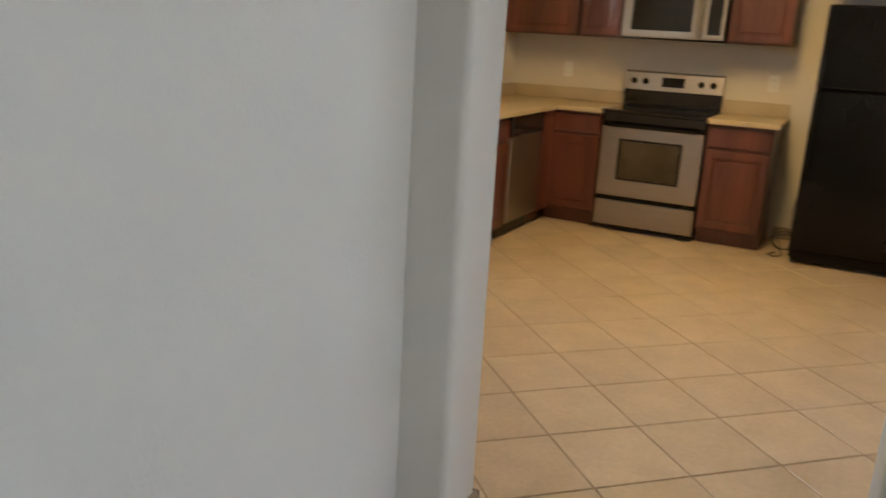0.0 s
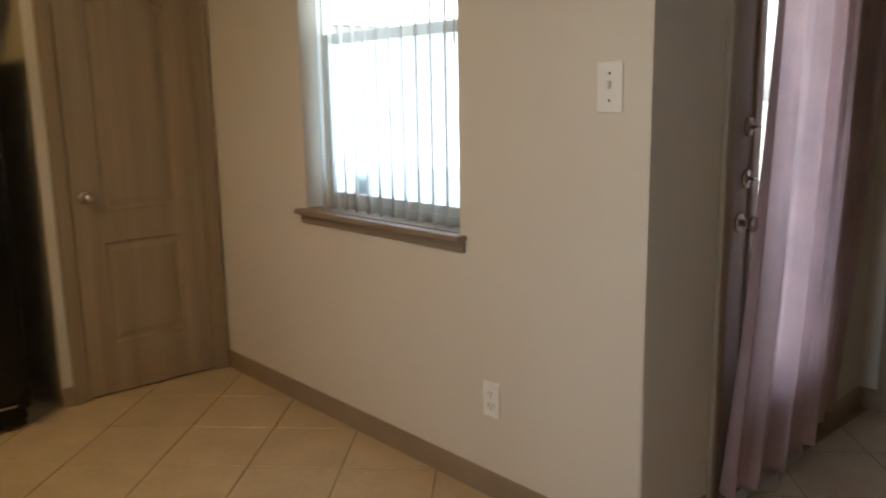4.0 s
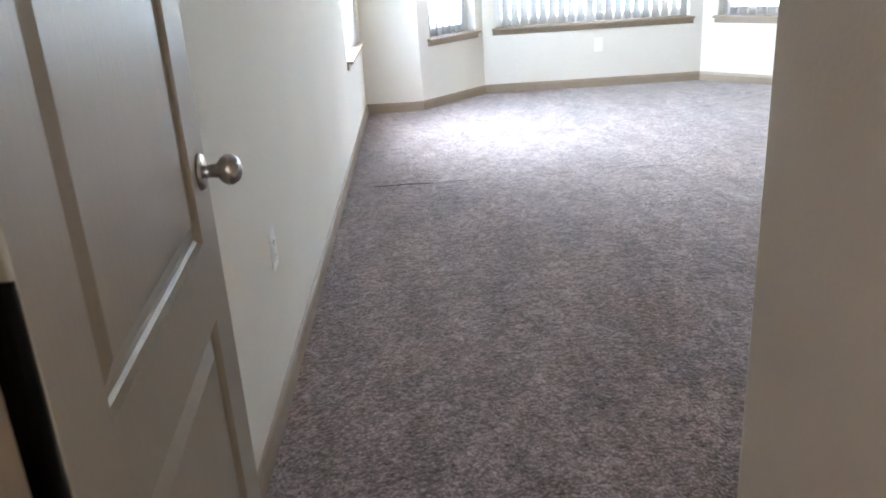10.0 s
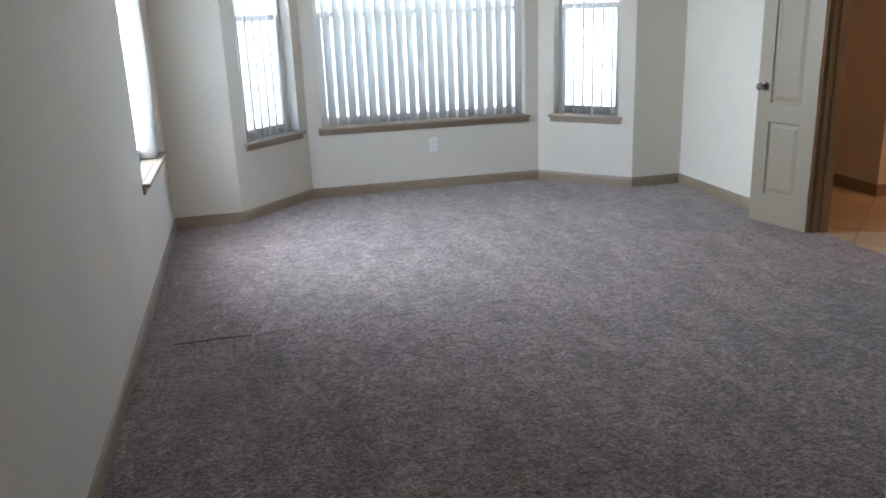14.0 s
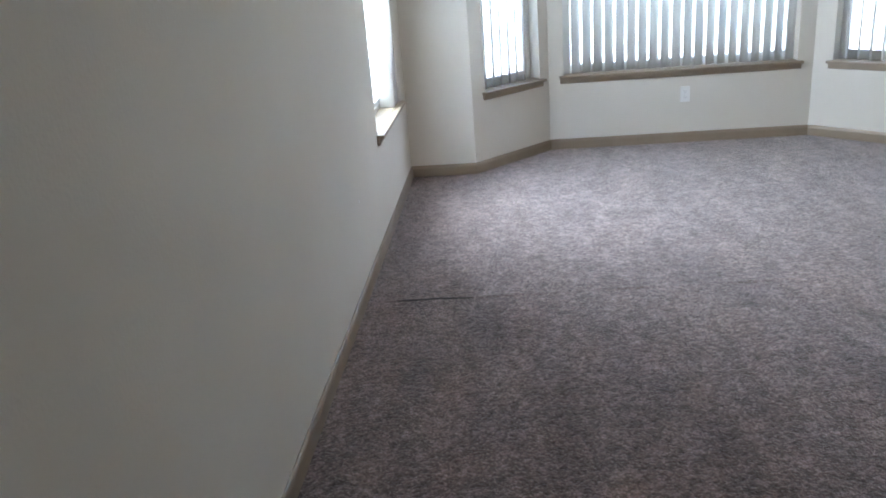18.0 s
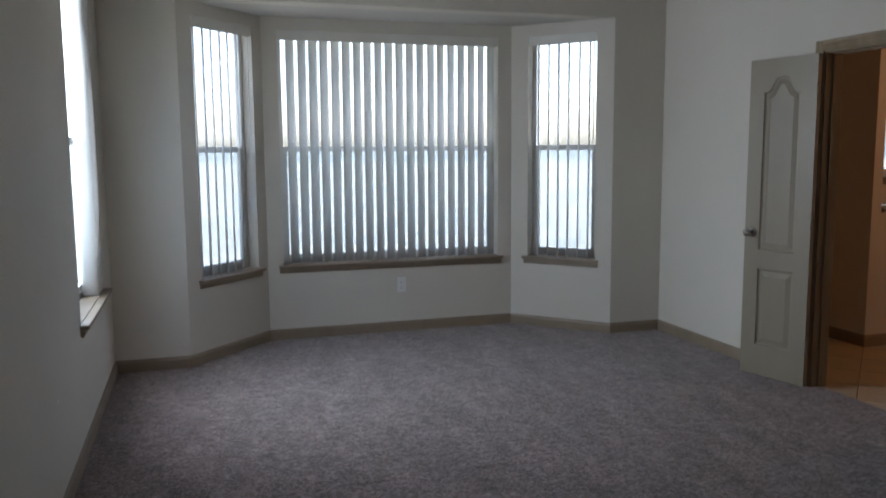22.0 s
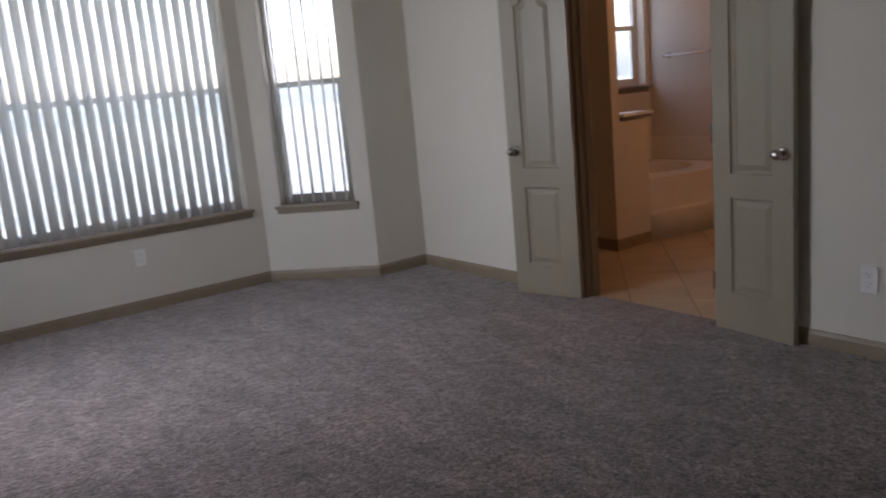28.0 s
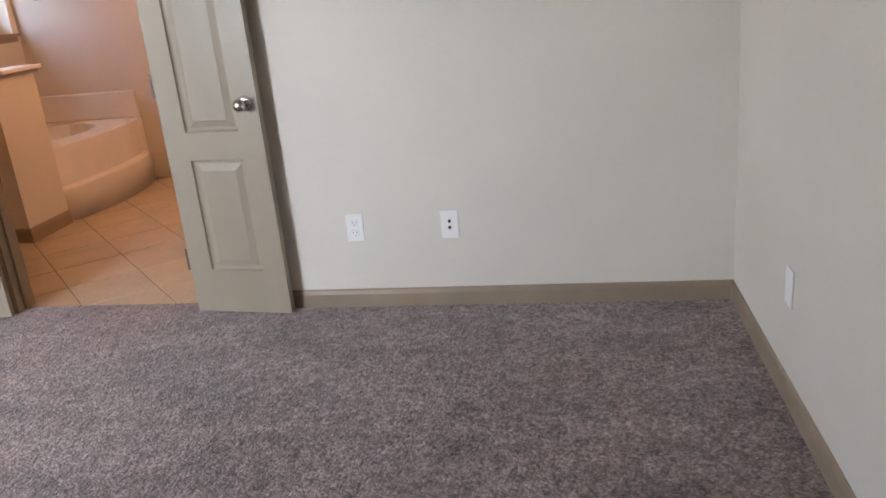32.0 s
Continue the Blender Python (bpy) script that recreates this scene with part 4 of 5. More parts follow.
part("filler", lathe([(0.0, -0.001), (0.009, -0.001), (0.007, 0.0012), (0.0, 0.0015)], 9), WHITE, mark)

# ---- ceiling fan ----
def ceiling_fan(x, y, top, turn):
    f = thing("ceiling_fan", Matrix.Translation((x, y, top)), "dark bronze ceiling fan with mahogany blades and four bell lamps", "ceiling fan")
    part("canopy", lathe([(0.0, 0.0), (0.068, 0.0), (0.072, -0.012), (0.066, -0.035), (0.045, -0.060), (0.020, -0.072), (0.0, -0.072)][::-1], 24), BRONZE, f, smooth=True)
    part("downrod", lathe([(0.0125, -0.40), (0.0125, -0.06)], 12), BRONZE, f, smooth=True)
    part("coupling", lathe([(0.0, -0.41), (0.028, -0.41), (0.030, -0.39), (0.022, -0.365), (0.014, -0.36), (0, -0.36)], 16), BRONZE, f, smooth=True)
    part("motor_housing", lathe([(0.0, -0.555), (0.075, -0.555), (0.120, -0.535), (0.138, -0.505), (0.140, -0.475), (0.128, -0.440), (0.100, -0.412), (0.060, -0.396), (0.02, -0.392), (0, -0.392)], 28), BRONZE, f, smooth=True)
    part("switch_housing", lathe([(0.0, -0.69), (0.030, -0.69), (0.048, -0.675), (0.055, -0.64), (0.048, -0.605), (0.066, -0.585), (0.072, -0.556), (0, -0.556)], 24), BRONZE, f, smooth=True)
    outline = [(0.215, -0.050), (0.36, -0.060), (0.55, -0.068), (0.625, -0.066), (0.655, -0.048), (0.665, 0.0), (0.655, 0.048), (0.625, 0.066), (0.55, 0.068), (0.36, 0.060), (0.215, 0.050), (0.200, 0.0)]
    for k in range(5):
        m = Matrix.Translation((0, 0, -0.572)) @ Matrix.Rotation(radians(turn + 72 * k), 4, "Z") @ Matrix.Rotation(radians(-13), 4, "X")
        b = part("blade", prism(outline, -0.0035, 0.0035, None, 0.002), BLADE, f, "", False, m)
        bm = tube([(0.09, 0, -0.006), (0.14, 0, -0.020), (0.18, 0, -0.016), (0.215, 0, -0.008)], 0.010, 8)
        tube([(0.215, -0.034, -0.008), (0.19, -0.020, -0.012), (0.165, 0, -0.017), (0.19, 0.020, -0.012), (0.215, 0.034, -0.008)], 0.006, 6, bm)
        tube([(0.215, -0.034, -0.008), (0.25, -0.036, -0.0075), (0.275, 0.0, -0.0075), (0.25, 0.036, -0.0075), (0.215, 0.034, -0.008)], 0.005, 6, bm)
        part("blade_iron", bm, BRONZE, b, smooth=True)
    for k in range(4):
        a = radians(265 + 90 * k)
        lit = k in (LIT_A, LIT_B)
        d = Vector((math.cos(a), math.sin(a), 0))
        arm = part("lamp_arm", tube([Vector((0, 0, -0.66)) + d * 0.045, Vector((0, 0, -0.648)) + d * 0.075, Vector((0, 0, -0.650)) + d * 0.098, Vector((0, 0, -0.668)) + d * 0.106], 0.007, 8), BRONZE, f, smooth=True)
        tilt = Matrix.Translation(Vector((0, 0, -0.672)) + d * 0.106) @ Matrix.Rotation(a, 4, "Z") @ Matrix.Rotation(radians(-7), 4, "Y")
        part("socket", lathe([(0.0, 0.012), (0.016, 0.010), (0.022, -0.005), (0.024, -0.030), (0, -0.030)][::-1], 14), BRONZE, arm, smooth=True, at=tilt)
        bm = lathe([(0.022, -0.022), (0.032, -0.034), (0.039, -0.055), (0.044, -0.080), (0.052, -0.105), (0.066, -0.125), (0.064, -0.125), (0.050, -0.104), (0.042, -0.080), (0.037, -0.055), (0.030, -0.036), (0.021, -0.024)][::-1], 24)
        part("shade", bm, SHADE_LIT if lit else SHADE, arm, "lit frosted bell shade" if lit else "unlit frosted bell shade, darkened, with a faint amber glow added", True, tilt)
        if lit:
            q = (Matrix.Translation((x, y, top)) @ tilt) @ Vector((0, 0, -0.10))
            lamp("fan_bulb", "POINT", q, 0.04, (1.0, 0.68, 0.36), 0.03)
    part("pull_chain", tube([(0.02, -0.03, -0.69), (0.02, -0.03, -0.895)], 0.0018, 5), NICKEL, f)
    part("pull_knob", lathe([(0, -0.92), (0.008, -0.915), (0.010, -0.907), (0.006, -0.897), (0, -0.895)], 10, None, Matrix.Translation((0.02, -0.03, 0))), BRONZE, f, smooth=True)
    part("finial", lathe([(0, -0.715), (0.010, -0.71), (0.012, -0.70), (0.02, -0.69), (0, -0.688)], 12), BRONZE, f, smooth=True)
    return f


LIT_A, LIT_B = 0, 2
ceiling_fan(2.058, 3.855, FLAT, 62)

# ceiling vent
v = thing("ceiling_vent", pose(3.81, 4.16, FLAT - 0.002), "white louvred air vent in the ceiling", "vent")
bm = box(-0.17, 0.17, -0.10, -0.08, -0.012, 0.0, 0.002)
box(-0.17, 0.17, 0.08, 0.10, -0.012, 0.0, 0.002, bm)
box(-0.17, -0.15, -0.08, 0.08, -0.012, 0.0, 0.002, bm)
box(0.15, 0.17, -0.08, 0.08, -0.012, 0.0, 0.002, bm)
part("frame", bm, WHITE, v)
part("backing", box(-0.15, 0.15, -0.08, 0.08, -0.002, 0.0), SLOT, v)
for k in range(8):
    part("slat", box(-0.15, 0.15, -0.007, 0.007, -0.0006, 0.0006), VALANCE, v, "", False, pose(0, -0.07 + 0.02 * k, -0.007, 35))

# ---- wall plates ----
m, _ = run_frame((0, 0), (0, FY))
plate(m @ Matrix.Translation((2.01, 0, 0.485)), "outlet", "white double outlet low on the cream wall")
m, _ = run_frame(BB, BC)
plate(m @ Matrix.Translation((1.064, 0, 0.393)), "outlet", "white double outlet under the wide bay window")
m, _ = run_frame((RX, FY), (RX, BY))
plate(m @ Matrix.Translation((FY - 3.186, 0, 0.374)), "outlet", "white double outlet beside the bathroom doors")
plate(m @ Matrix.Translation((FY - 2.772, 0, 0.374)), "cable", "white cable plate with two jacks")
m, _ = run_frame((PX, WY), (HX0, WY))
plate(m @ Matrix.Translation((-0.569 - PX, 0, 0.355)), "outlet", "white outlet below the kitchen window")
plate(m @ Matrix.Translation((-0.104 - PX, 0, 1.393)), "switch", "white toggle switch beside the hall corner", 1.22)
m, _ = run_frame((HX1, 0), (HX1, -2.5))
plate(m @ Matrix.Translation((0.735, 0, 0.385)), "outlet", "white outlet low on the hall wall")
m, _ = run_frame((RX, BY), (STEPX, BY - 0.06))
plate(m @ Matrix.Translation((RX - 3.376, 0, 0.38)), "blank", "white blank cover plate low on the cream wall")

# ---- bathroom things ----
tagged(mesh_object("wall_half", box(5.385, 5.709, 5.651, 5.77, -0.1, 1.01), PAINT), kind="structure")
ledge = thing("wall_ledge", pose(5.385, 5.65, 1.01), "painted wooden ledge capping the half wall", "ledge")
part("board", box(0.002, 0.37, -0.035, 0.155, 0.022, 0.046, 0.006, None, 2), WHITE, ledge)
part("moulding", box(0.002, 0.35, -0.02, 0.0, 0.0, 0.022, 0.005), TRIM, ledge)

tub = thing("bathtub", pose(5.71, 5.70, 0.0), "glossy corner garden tub with a curved stepped apron", "bathtub")
front = [(0, 0.0)] + [(1.235 * k / 12, -0.10 * math.sin(math.pi * k / 12) ** 0.8 + 0.02) for k in range(1, 12)] + [(1.235, 0.0)]
step = [(0, 0.0)] + [(1.235 * k / 12, -0.14 * math.sin(math.pi * k / 12) ** 0.7 - 0.02) for k in range(1, 12)] + [(1.235, 0.0)]
part("apron_step", prism(step + [(1.235, 0.3), (0, 0.3)], 0.0, 0.235, None, 0.03), TUB, tub, smooth=True)
outer = front + [(1.235, 0.895), (0, 0.895)]
bowl = [(0.62 + 0.46 * math.cos(a), 0.46 + 0.33 * math.sin(a)) for a in (2 * math.pi * k / 28 for k in range(28))]
bm = bmesh.new()
es, lp = [], []
for loop in (outer, bowl):
    vs = [bm.verts.new((x, y, 0.50)) for x, y in loop]
    lp.append(vs)
    es += [bm.edges.new((vs[k], vs[(k + 1) % len(vs)])) for k in range(len(vs))]
bmesh.ops.triangle_fill(bm, use_beauty=True, edges=es)
low = [bm.verts.new((q.co.x, q.co.y, 0.0)) for q in lp[0]]
for k in range(len(low)):
    n = (k + 1) % len(low)
    bm.faces.new((low[k], low[n], lp[0][n], lp[0][k]))
prev = lp[1]
for z, s in ((0.40, 0.95), (0.20, 0.85), (0.12, 0.7)):
    ring = [bm.verts.new((0.62 + (q.co.x - 0.62) * s, 0.46 + (q.co.y - 0.46) * s, z)) for q in lp[1]]
    for k in range(len(ring)):
        n = (k + 1) % len(ring)
        bm.faces.new((prev[k], prev[n], ring[n], ring[k]))
    prev = ring
bm.faces.new(prev)
bmesh.ops.recalc_face_normals(bm, faces=bm.faces[:])
part("basin", bm, TUB, tub)
bm = box(1.205, 1.235, 0.0, 0.895, 0.50, 0.715, 0.008)
box(0.0, 1.205, 0.865, 0.895, 0.50, 0.715, 0.008, bm)
part("splash_lip", bm, TUB, tub)

bar = thing("towel_bar", pose(6.95, 6.06, 1.475), "slim nickel towel bar over the bathtub", "towel bar")
part("rail", tube([(-0.07, -0.31, 0), (-0.07, 0.31, 0)], 0.0105, 10), WHITE, bar, smooth=True)
for y in (-0.31, 0.31):
    part("bracket", lathe([(0.028, 0.0), (0.026, 0.010), (0.012, 0.016), (0.011, 0.065), (0.015, 0.075), (0.0, 0.082)], 14, None, Matrix.Translation((0, y, 0)) @ Matrix.Rotation(radians(-90), 4, "Y")), NICKEL, bar, smooth=True)

# ---- kitchen ----
def cabinet_front(parent, name, y0, y1, z0, z1, x, frame_w=0.055):
    """A raised-panel front facing +x, its back at x."""
    d = part(name, box(x, x + 0.014, y0, y1, z0, z1, 0.003), CHERRY, parent)
    if z1 - z0 > 0.25:
        bm = box(x + 0.014, x + 0.020, y0 + 0.001, y0 + frame_w, z0 + 0.001, z1 - 0.001, 0.003)
        box(x + 0.014, x + 0.020, y1 - frame_w, y1 - 0.001, z0 + 0.001, z1 - 0.001, 0.003, bm)
        box(x + 0.014, x + 0.0195, y0 + frame_w, y1 - frame_w, z0 + 0.001, z0 + frame_w, 0.003, bm)
        box(x + 0.014, x + 0.0195, y0 + frame_w, y1 - frame_w, z1 - frame_w, z1 - 0.001, 0.003, bm)
        part("frame", bm, CHERRY, d)
        part("panel", box(x + 0.0135, x + 0.0195, y0 + frame_w + 0.012, y1 - frame_w - 0.012, z0 + frame_w + 0.012, z1 - frame_w - 0.012, 0.006), CHERRY, d)
    return d


def base_cabinet(m, width, depth, label):
    """A base unit: back at x 0, front at x depth, y from 0 to width."""
    c = thing("base_cabinet", m, label, "cabinet", "cherry base cabinets")
    part("carcass", box(0, depth - 0.02, 0.002, width - 0.002, 0.10, 0.875, 0.002), CHERRY, c)
    part("toe_kick", box(0, depth - 0.085, 0.004, width - 0.004, 0.0, 0.10), CHERRY, c)
    cabinet_front(c, "drawer_front", 0.012, width - 0.012, 0.715, 0.855, depth - 0.02)
    cabinet_front(c, "door", 0.012, width - 0.012, 0.125, 0.690, depth - 0.02)
    return c


def wall_cabinet(m, width, depth, height, doors, label):
    c = thing("wall_cabinet", m, label, "cabinet", "cherry wall cabinets")
    part("carcass", box(0.001, depth - 0.02, 0.002, width - 0.002, 0.0, height, 0.002), CHERRY, c)
    w = width / doors
    for k in range(doors):
        cabinet_front(c, "door", k * w + 0.008, (k + 1) * w - 0.008, 0.012, height - 0.012, depth - 0.02)
    return c


SY0, SY1 = -4.857, -4.100
base_cabinet(pose(KX + 0.001, SY1 + 0.004, 0), 0.452, 0.61, "cherry base cabinet beside the range")
base_cabinet(pose(KX + 0.001, SY0 - 0.004 - 0.44, 0), 0.44, 0.61, "cherry base cabinet in the kitchen corner")
corner = thing("corner_cabinet", pose(KX + 0.001, KY + 0.001, 0), "blind cherry corner cabinet under the worktop", "cabinet")
part("carcass", box(0, 0.59, 0, 0.55, 0.10, 0.875, 0.002), CHERRY, corner)
part("toe_kick", box(0, 0.50, 0, 0.54, 0.0, 0.10), CHERRY, corner)
part("filler_panel", box(0.592, 0.862, 0.0, 0.605, 0.10, 0.875, 0.002), CHERRY, corner)
part("toe_kick", box(0.502, 0.86, 0.0, 0.53, 0.0, 0.10), CHERRY, corner)
base_cabinet(Matrix.Translation((KX + 1.475, KY + 0.001, 0)) @ Matrix.Rotation(radians(90), 4, "Z") @ Matrix.Translation((0, -0.67, 0)), 0.67, 0.61, "cherry base cabinet past the dishwasher")

dw = thing("dishwasher", pose(KX + 0.855, KY + 0.001, 0), "stainless dishwasher with a black control panel", "dishwasher")
part("body", box(0.01, 0.61, 0.0, 0.58, 0.10, 0.87), BLACK, dw)
part("door", box(0.012, 0.608, 0.58, 0.615, 0.12, 0.725, 0.008), STEEL, dw)
part("control_panel", box(0.012, 0.608, 0.58, 0.62, 0.73, 0.87, 0.01), BLACKGLASS, dw, "glossy black control panel")
part("kick_plate", box(0.012, 0.608, 0.50, 0.53, 0.0, 0.11), BLACK, dw)

top = thing("countertop", pose(KX, 0, 0.876), "beige speckled laminate worktop with upstand", "countertop")
part("slab", box(0.001, 0.64, SY1 + 0.003, SY1 + 0.487, 0, 0.038, 0.006, None, 2), COUNTER, top)
part("slab", box(0.001, 0.64, KY + 0.65, SY0 - 0.003, 0, 0.038, 0.006, None, 2), COUNTER, top)
part("slab", box(0.001, 2.15, KY + 0.001, KY + 0.648, 0, 0.038, 0.006, None, 2), COUNTER, top)
part("upstand", box(0.001, 0.02, SY1 + 0.003, SY1 + 0.482, 0.039, 0.14, 0.003), COUNTER, top)
part("upstand", box(0.001, 0.02, KY + 0.022, SY0 - 0.003, 0.039, 0.14, 0.003), COUNTER, top)
part("upstand", box(0.001, 2.15, KY + 0.001, KY + 0.02, 0.039, 0.14, 0.003), COUNTER, top)


def kitchen_range():
    r = thing("kitchen_range", pose(KX + 0.02, SY0, 0), "stainless freestanding electric range with a black glass top", "stove")
    W, D = SY1 - SY0, 0.61
    part("body", box(0, D - 0.03, 0.002, W - 0.002, 0.03, 0.89, 0.004), BLACK, r)
    part("drawer", box(D - 0.028, D + 0.005, 0.006, W - 0.006, 0.045, 0.235, 0.008, None, 2), STEEL, r, "stainless storage drawer")
    part("drawer_lip", box(D - 0.028, D - 0.005, 0.006, W - 0.006, 0.237, 0.268, 0.004), BLACK, r)
    door = part("oven_door", box(D - 0.028, D + 0.012, 0.006, W - 0.006, 0.272, 0.790, 0.010, None, 2), STEEL, r, "stainless oven door with a dark window")
    part("oven_window", box(D + 0.012, D + 0.0155, 0.165, W - 0.165, 0.415, 0.690, 0.002), OVENGLASS, door)
    bm = box(D + 0.0118, D + 0.015, 0.145, W - 0.145, 0.398, 0.4145)
    box(D + 0.0118, D + 0.015, 0.145, W - 0.145, 0.6905, 0.707, 0, bm)
    box(D + 0.0118, D + 0.015, 0.145, 0.1645, 0.4145, 0.6905, 0, bm)
    box(D + 0.0118, D + 0.015, W - 0.1645, W - 0.145, 0.4145, 0.6905, 0, bm)
    part("window_trim", bm, BLACKGLASS, door)
    bm = tube([(D + 0.055, 0.06, 0.805), (D + 0.055, W - 0.06, 0.805)], 0.013, 10)
    for y in (0.09, W - 0.09):
        box(D + 0.005, D + 0.055, y - 0.015, y + 0.015, 0.795, 0.815, 0.003, bm)
    part("handle", bm, BLACK, door, "black bar handle")
    part("front_trim", box(D - 0.028, D + 0.010, 0.003, W - 0.003, 0.825, 0.895, 0.008, None, 2), BLACKGLASS, r)
    part("cooktop", box(0.05, D + 0.020, 0.0, W, 0.896, 0.916, 0.007, None, 2), BLACKGLASS, r, "black glass cooktop")
    part("riser", box(0.0, 0.075, 0.004, W - 0.004, 0.917, 1.045, 0.004), BLACKGLASS, r)
    bm = bmesh.new()
    prof = [(0.0, 1.046), (0.085, 1.046), (0.060, 1.178), (0.045, 1.190), (0.0, 1.190)]
    a = [bm.verts.new((x, 0.0, z)) for x, z in prof]
    b = [bm.verts.new((x, W, z)) for x, z in prof]
    for k in range(5):
        n = (k + 1) % 5
        bm.faces.new((a[k], a[n], b[n], b[k]))
    bm.faces.new(a[::-1])
    bm.faces.new(b)
    bmesh.ops.recalc_face_normals(bm, faces=bm.faces[:])
    panel = part("control_panel", bm, STEEL, r, "stainless control panel with four knobs")
    face = Matrix.Translation((0.0735, 0, 1.112)) @ Matrix.Rotation(-math.atan2(0.025, 0.132), 4, "Y")
    part("display", box(0.0, 0.003, W / 2 - 0.085, W / 2 + 0.085, -0.035, 0.038), BLACKGLASS, panel, "", False, face)
    for y in (0.075, 0.165, W - 0.165, W - 0.075):
        part("knob", lathe([(0.024, 0.0), (0.024, 0.012), (0.019, 0.026), (0.0, 0.027)], 16, None, Matrix.Translation((0, y, 0)) @ Matrix.Rotation(radians(90), 4, "Y")), BLACK, panel, "black control knob", True, face)
    return r


kitchen_range()

# microwave over the range
mw = thing("microwave_oven", pose(KX + 0.002, SY0 + 0.003, 1.43), "stainless over-the-range microwave with a black window", "microwave")
MWW = SY1 - SY0 - 0.006
part("body", box(0, 0.36, 0, MWW, 0.0, 0.42, 0.004), BLACK, mw)
part("door", box(0.362, 0.395, 0.002, MWW - 0.17, 0.012, 0.35, 0.008, None, 2), STEEL, mw)
part("door_window", box(0.395, 0.398, 0.075, MWW - 0.235, 0.065, 0.30, 0.002), BLACKGLASS, mw)
part("handle", tube([(0.43, MWW - 0.195, 0.03), (0.43, MWW - 0.195, 0.33)], 0.011, 10), STEEL, mw)
part("keypad", box(0.362, 0.392, MWW - 0.165, MWW - 0.002, 0.012, 0.35, 0.006), STEEL, mw)
part("keypad_glass", box(0.392, 0.394, MWW - 0.125, MWW - 0.03, 0.05, 0.31), BLACKGLASS, mw)
part("vent_strip", box(0.362, 0.392, 0.002, MWW - 0.002, 0.355, 0.415, 0.004), STEEL, mw)

wall_cabinet(pose(KX + 0.002, SY1 + 0.006, 1.43), 0.44, 0.33, 0.76, 1, "cherry wall cabinet beside the microwave")
wall_cabinet(pose(KX + 0.002, SY0 - 0.006 - 0.34, 1.43), 0.34, 0.33, 0.76, 1, "narrow cherry wall cabinet beside the microwave")
wall_cabinet(pose(KX + 0.002, SY0 - 0.36 - 0.62, 1.43), 0.62, 0.33, 0.76, 1, "cherry wall cabinet in the kitchen corner")
wall_cabinet(pose(KX + 0.002, SY0 + 0.003, 1.855), MWW, 0.33, 0.335, 2, "short cherry wall cabinet above the microwave")
wall_cabinet(pose(KX + 0.002, -3.46, 1.845), 0.88, 0.60, 0.345, 2, "short cherry cabinet above the refrigerator")

# refrigerator
fr = thing("refrigerator", pose(KX + 0.02, -3.437, 0), "tall black top-freezer refrigerator", "refrigerator")
FW, FD = 0.812, 0.75
part("cabinet", box(0, FD - 0.075, 0.004, FW - 0.004, 0.03, 1.70, 0.006), BLACK, fr)
part("grille", box(FD - 0.075, FD - 0.03, 0.02, FW - 0.02, 0.02, 0.095, 0.004), BLACK, fr)
lowdoor = part("door", box(FD - 0.072, FD, 0.002, FW - 0.002, 0.10, 1.165, 0.016, None, 3), BLACK, fr)
updoor = part("freezer_door", box(FD - 0.072, FD, 0.002, FW - 0.002, 1.175, 1.70, 0.016, None, 3), BLACK, fr)
part("handle", box(FD, FD + 0.035, 0.015, 0.045, 0.62, 1.155, 0.010, None, 2), BLACK, lowdoor)
part("handle", box(FD, FD + 0.035, 0.015, 0.045, 1.185, 1.50, 0.010, None, 2), BLACK, updoor)
part("name_badge", box(FD, FD + 0.002, FW - 0.13, FW - 0.06, 0.115, 0.125), STEEL, lowdoor)
for x in (0.08, FD - 0.12):
    for y in (0.06, FW - 0.06):
        part("foot", lathe([(0.018, 0.0), (0.018, 0.03), (0, 0.03)], 10, None, Matrix.Translation((x, y, 0))), RUBBER, fr)

cable = thing("power_cable", pose(KX, -3.50, 0), "loose dark appliance cable on the floor", "cable")
coil = [(0.02, 0.03, 0.32), (0.16, 0.02, 0.25)]
for k in range(49):
    a = 2 * math.pi * k / 20
    coil.append((0.42 + 0.0022 * k, -0.01 + 0.07 * math.cos(a) + 0.0008 * k, 0.09 + (0.082 - 0.0006 * k) * math.sin(a)))
coil += [(0.60, 0.02, 0.006), (0.66, -0.03, 0.006), (0.60, -0.07, 0.006), (0.52, -0.03, 0.006)]
part("cord", tube(coil, 0.0042, 6), RUBBER, cable, smooth=True)
m, _ = run_frame((KX, KY), (KX, PY))
for y in (-3.76, -5.37):
    plate(m @ Matrix.Translation((y - KY, 0, 1.16)), "outlet", "white outlet above the worktop")

# ---- distance ----
tagged(mesh_object("patio_half_wall", box(-1.55, -1.42, -1.46, 0.30, -0.16, 1.05), SIDING), kind="structure")
# Unseen slab, added to keep sky light off the curtained door.
tagged(mesh_object("unseen_patio_shade", box(-1.7, -0.125, -1.20, 0.45, 2.45, 2.55), SIDING), kind="structure")
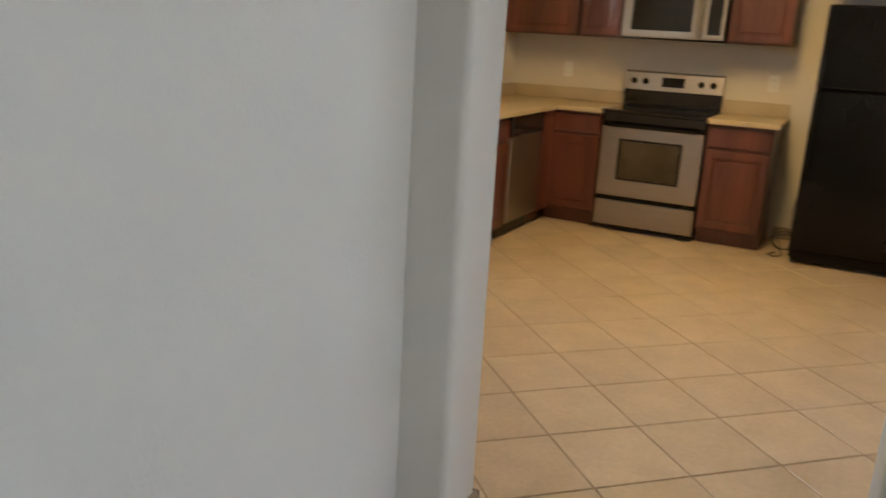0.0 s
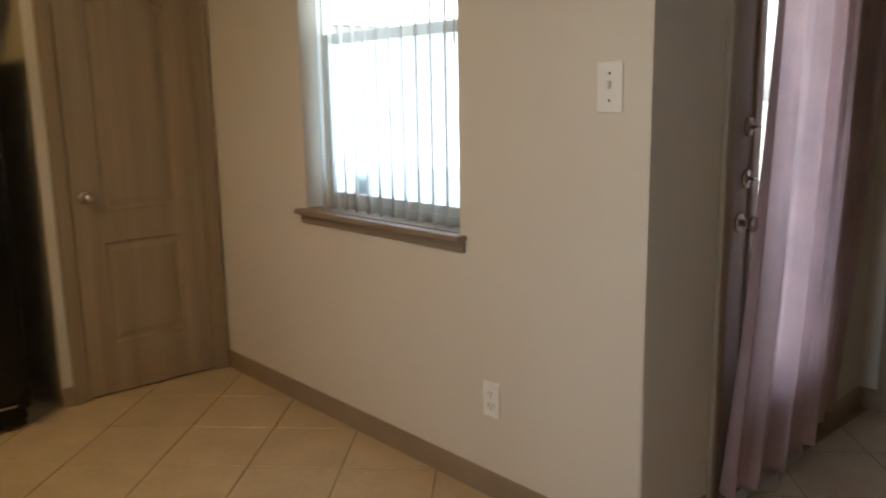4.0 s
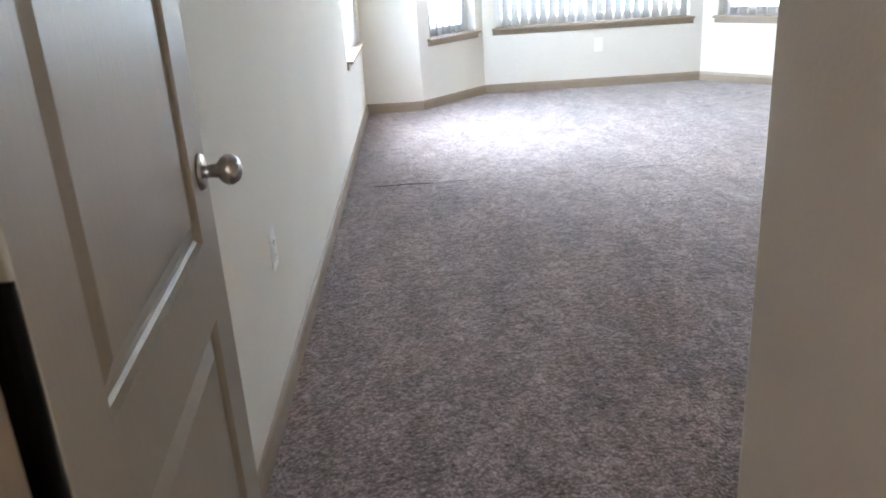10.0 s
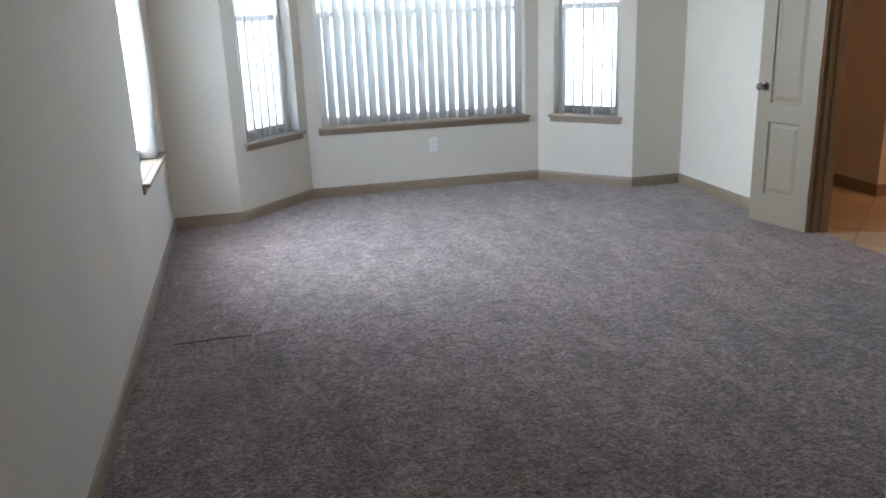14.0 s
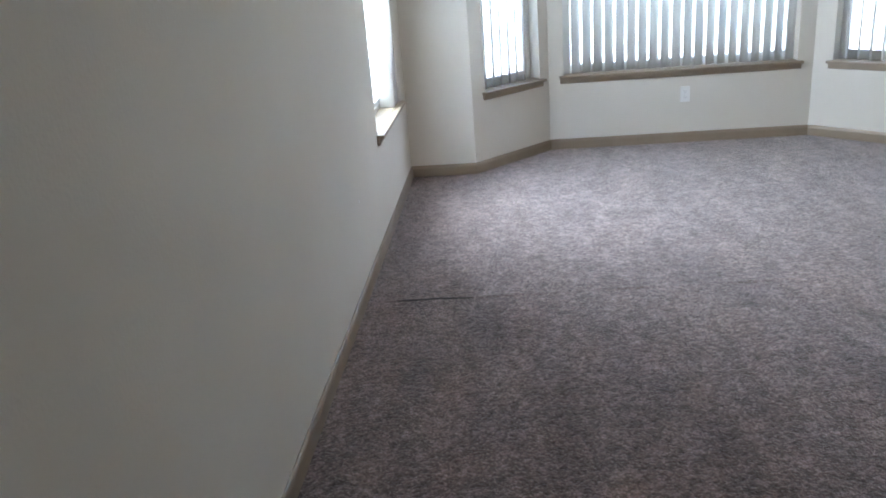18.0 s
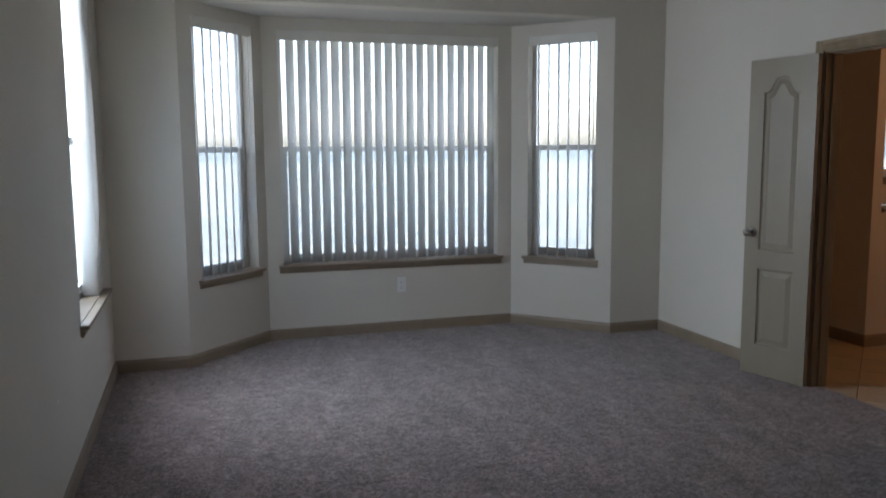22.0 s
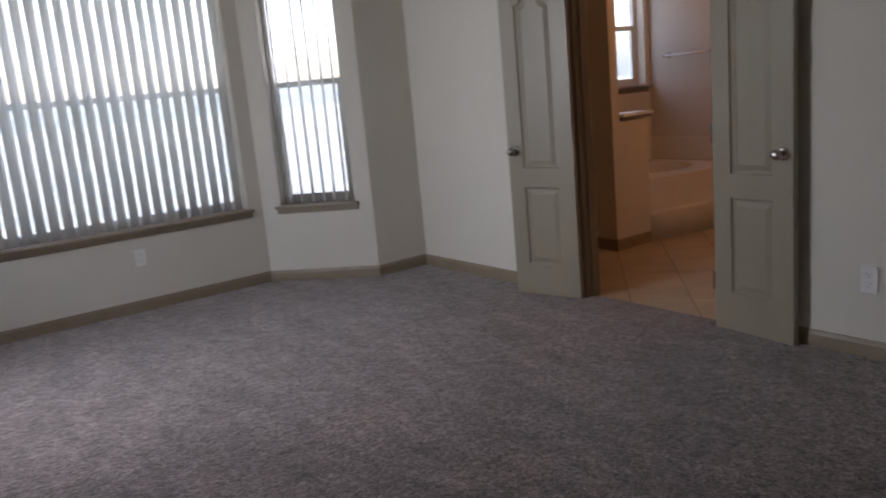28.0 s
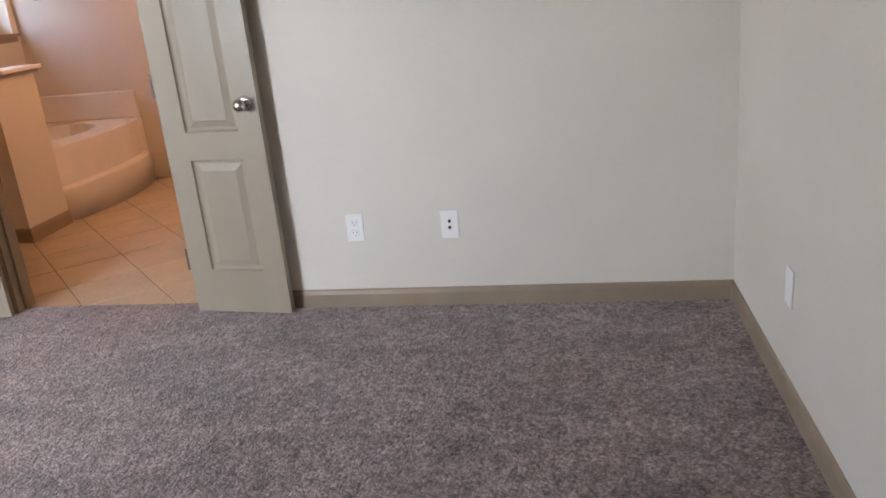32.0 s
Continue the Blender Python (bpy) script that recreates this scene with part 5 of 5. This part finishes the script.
for x, y, w, d, h in ((-16, 6, 12, 9, 2.7),):
    hs = thing("house", pose(x, y, -0.16), "pale single-storey house with a grey roof", "house")
    part("wall", box(-w / 2, w / 2, -d / 2, d / 2, 0, h), SIDING, hs)
    bm = bmesh.new()
    e = [bm.verts.new((sx * (w / 2 + 0.4), sy * (d / 2 + 0.4), h)) for sx, sy in ((-1, -1), (1, -1), (1, 1), (-1, 1))]
    t = [bm.verts.new((sx * (w / 2 - d / 2), 0, h + 2.0)) for sx in (-1, 1)]
    for q in ((e[0], e[1], t[1], t[0]), (e[1], e[2], t[1]), (e[2], e[3], t[0], t[1]), (e[3], e[0], t[0]), (e[3], e[2], e[1], e[0])):
        bm.faces.new(q)
    part("roof", bm, ROOF, hs)

# ---- floor tiles ----
PITCH, GAP = 0.362, 0.0055
E1, E2 = Vector((0.695, -0.719)), Vector((0.719, 0.695))
T0 = Vector((0.452, -0.084))


def clip(poly, axis, limit, keep_below):
    out = []
    for k in range(len(poly)):
        a, b = poly[k - 1], poly[k]
        ia, ib = (a[axis] <= limit) == keep_below, (b[axis] <= limit) == keep_below
        if ia != ib:
            f = (limit - a[axis]) / (b[axis] - a[axis])
            out.append(tuple(a[n] + f * (b[n] - a[n]) for n in (0, 1)))
        if ib:
            out.append(b)
    return out


def tile_mesh(poly, z=0.0):
    bm = bmesh.new()
    c = sum((Vector(p) for p in poly), Vector((0, 0))) / len(poly)
    rim = [bm.verts.new((p[0], p[1], z - 0.0028)) for p in poly]
    top = [bm.verts.new((*(Vector(p) + (c - Vector(p)).normalized() * 0.003), z)) for p in poly]
    for k in range(len(poly)):
        n = (k + 1) % len(poly)
        bm.faces.new((rim[k], rim[n], top[n], top[k]))
    bm.faces.new(top)
    me = bpy.data.meshes.new("tile")
    bm.normal_update()
    bm.to_mesh(me)
    bm.free()
    me.materials.append(TILE)
    return me


h = PITCH / 2 - GAP / 2
SQUARE = [E1 * h * a + E2 * h * b for a, b in ((-1, -1), (1, -1), (1, 1), (-1, 1))]
FULL = tile_mesh([tuple(v) for v in SQUARE])
tiles = tagged(new("floor_tiles"), kind="structure")
tagged(tiles, "beige ceramic floor tiles laid diagonally", "floor")
HALL = (T0, ((0, 0.02, False), (0, 1.2, True), (1, WY - 0.008, False), (1, 0.275, True)))
KITCHEN = (Vector((0.395, -3.446)), ((0, KX - 0.02, False), (0, 2.9, True), (1, KY - 0.02, False), (1, WY - 0.012, True)))
for (origin, limits), i in ((zone, i) for zone in (HALL, KITCHEN) for i in range(-22, 22)):
    for j in range(-22, 22):
        c = origin + E1 * PITCH * (i + 0.5) + E2 * PITCH * (j + 0.5)
        poly = [tuple(c + v) for v in SQUARE]
        cut = poly
        for axis, limit, below in limits:
            cut = clip(cut, axis, limit, below) if cut else cut
        if len(cut) < 3:
            continue
        if len(cut) == 4 and all(math.dist(a, b) < 1e-6 for a, b in zip(cut, poly)):
            ob = new("tile", FULL)
            ob.location = (c.x, c.y, random.uniform(-0.0004, 0.0004))
        else:
            centre = sum((Vector(p) for p in cut), Vector((0, 0))) / len(cut)
            ob = new("tile", tile_mesh([tuple(Vector(p) - centre) for p in cut]))
            ob.location = (centre.x, centre.y, 0)
        ob.parent = tiles
bath_tiles = tagged(new("bath_floor_tiles"), "beige ceramic bathroom floor tiles laid diagonally", "floor", kind="structure")
for i in range(-12, 26):
    for j in range(-12, 26):
        c = Vector((4.75, 4.62)) + E1 * PITCH * (i + 0.5) + E2 * PITCH * (j + 0.5)
        if not (3.2 < c.y < 6.2 and 4.0 < c.x < 7.0):
            continue
        cut = clip([tuple(c + v) for v in SQUARE], 0, 4.215, False)
        if len(cut) < 3:
            continue
        centre = sum((Vector(p) for p in cut), Vector((0, 0))) / len(cut)
        ob = new("tile", tile_mesh([tuple(Vector(p) - centre) for p in cut]))
        ob.location = (centre.x, centre.y, 0)
        ob.parent = bath_tiles
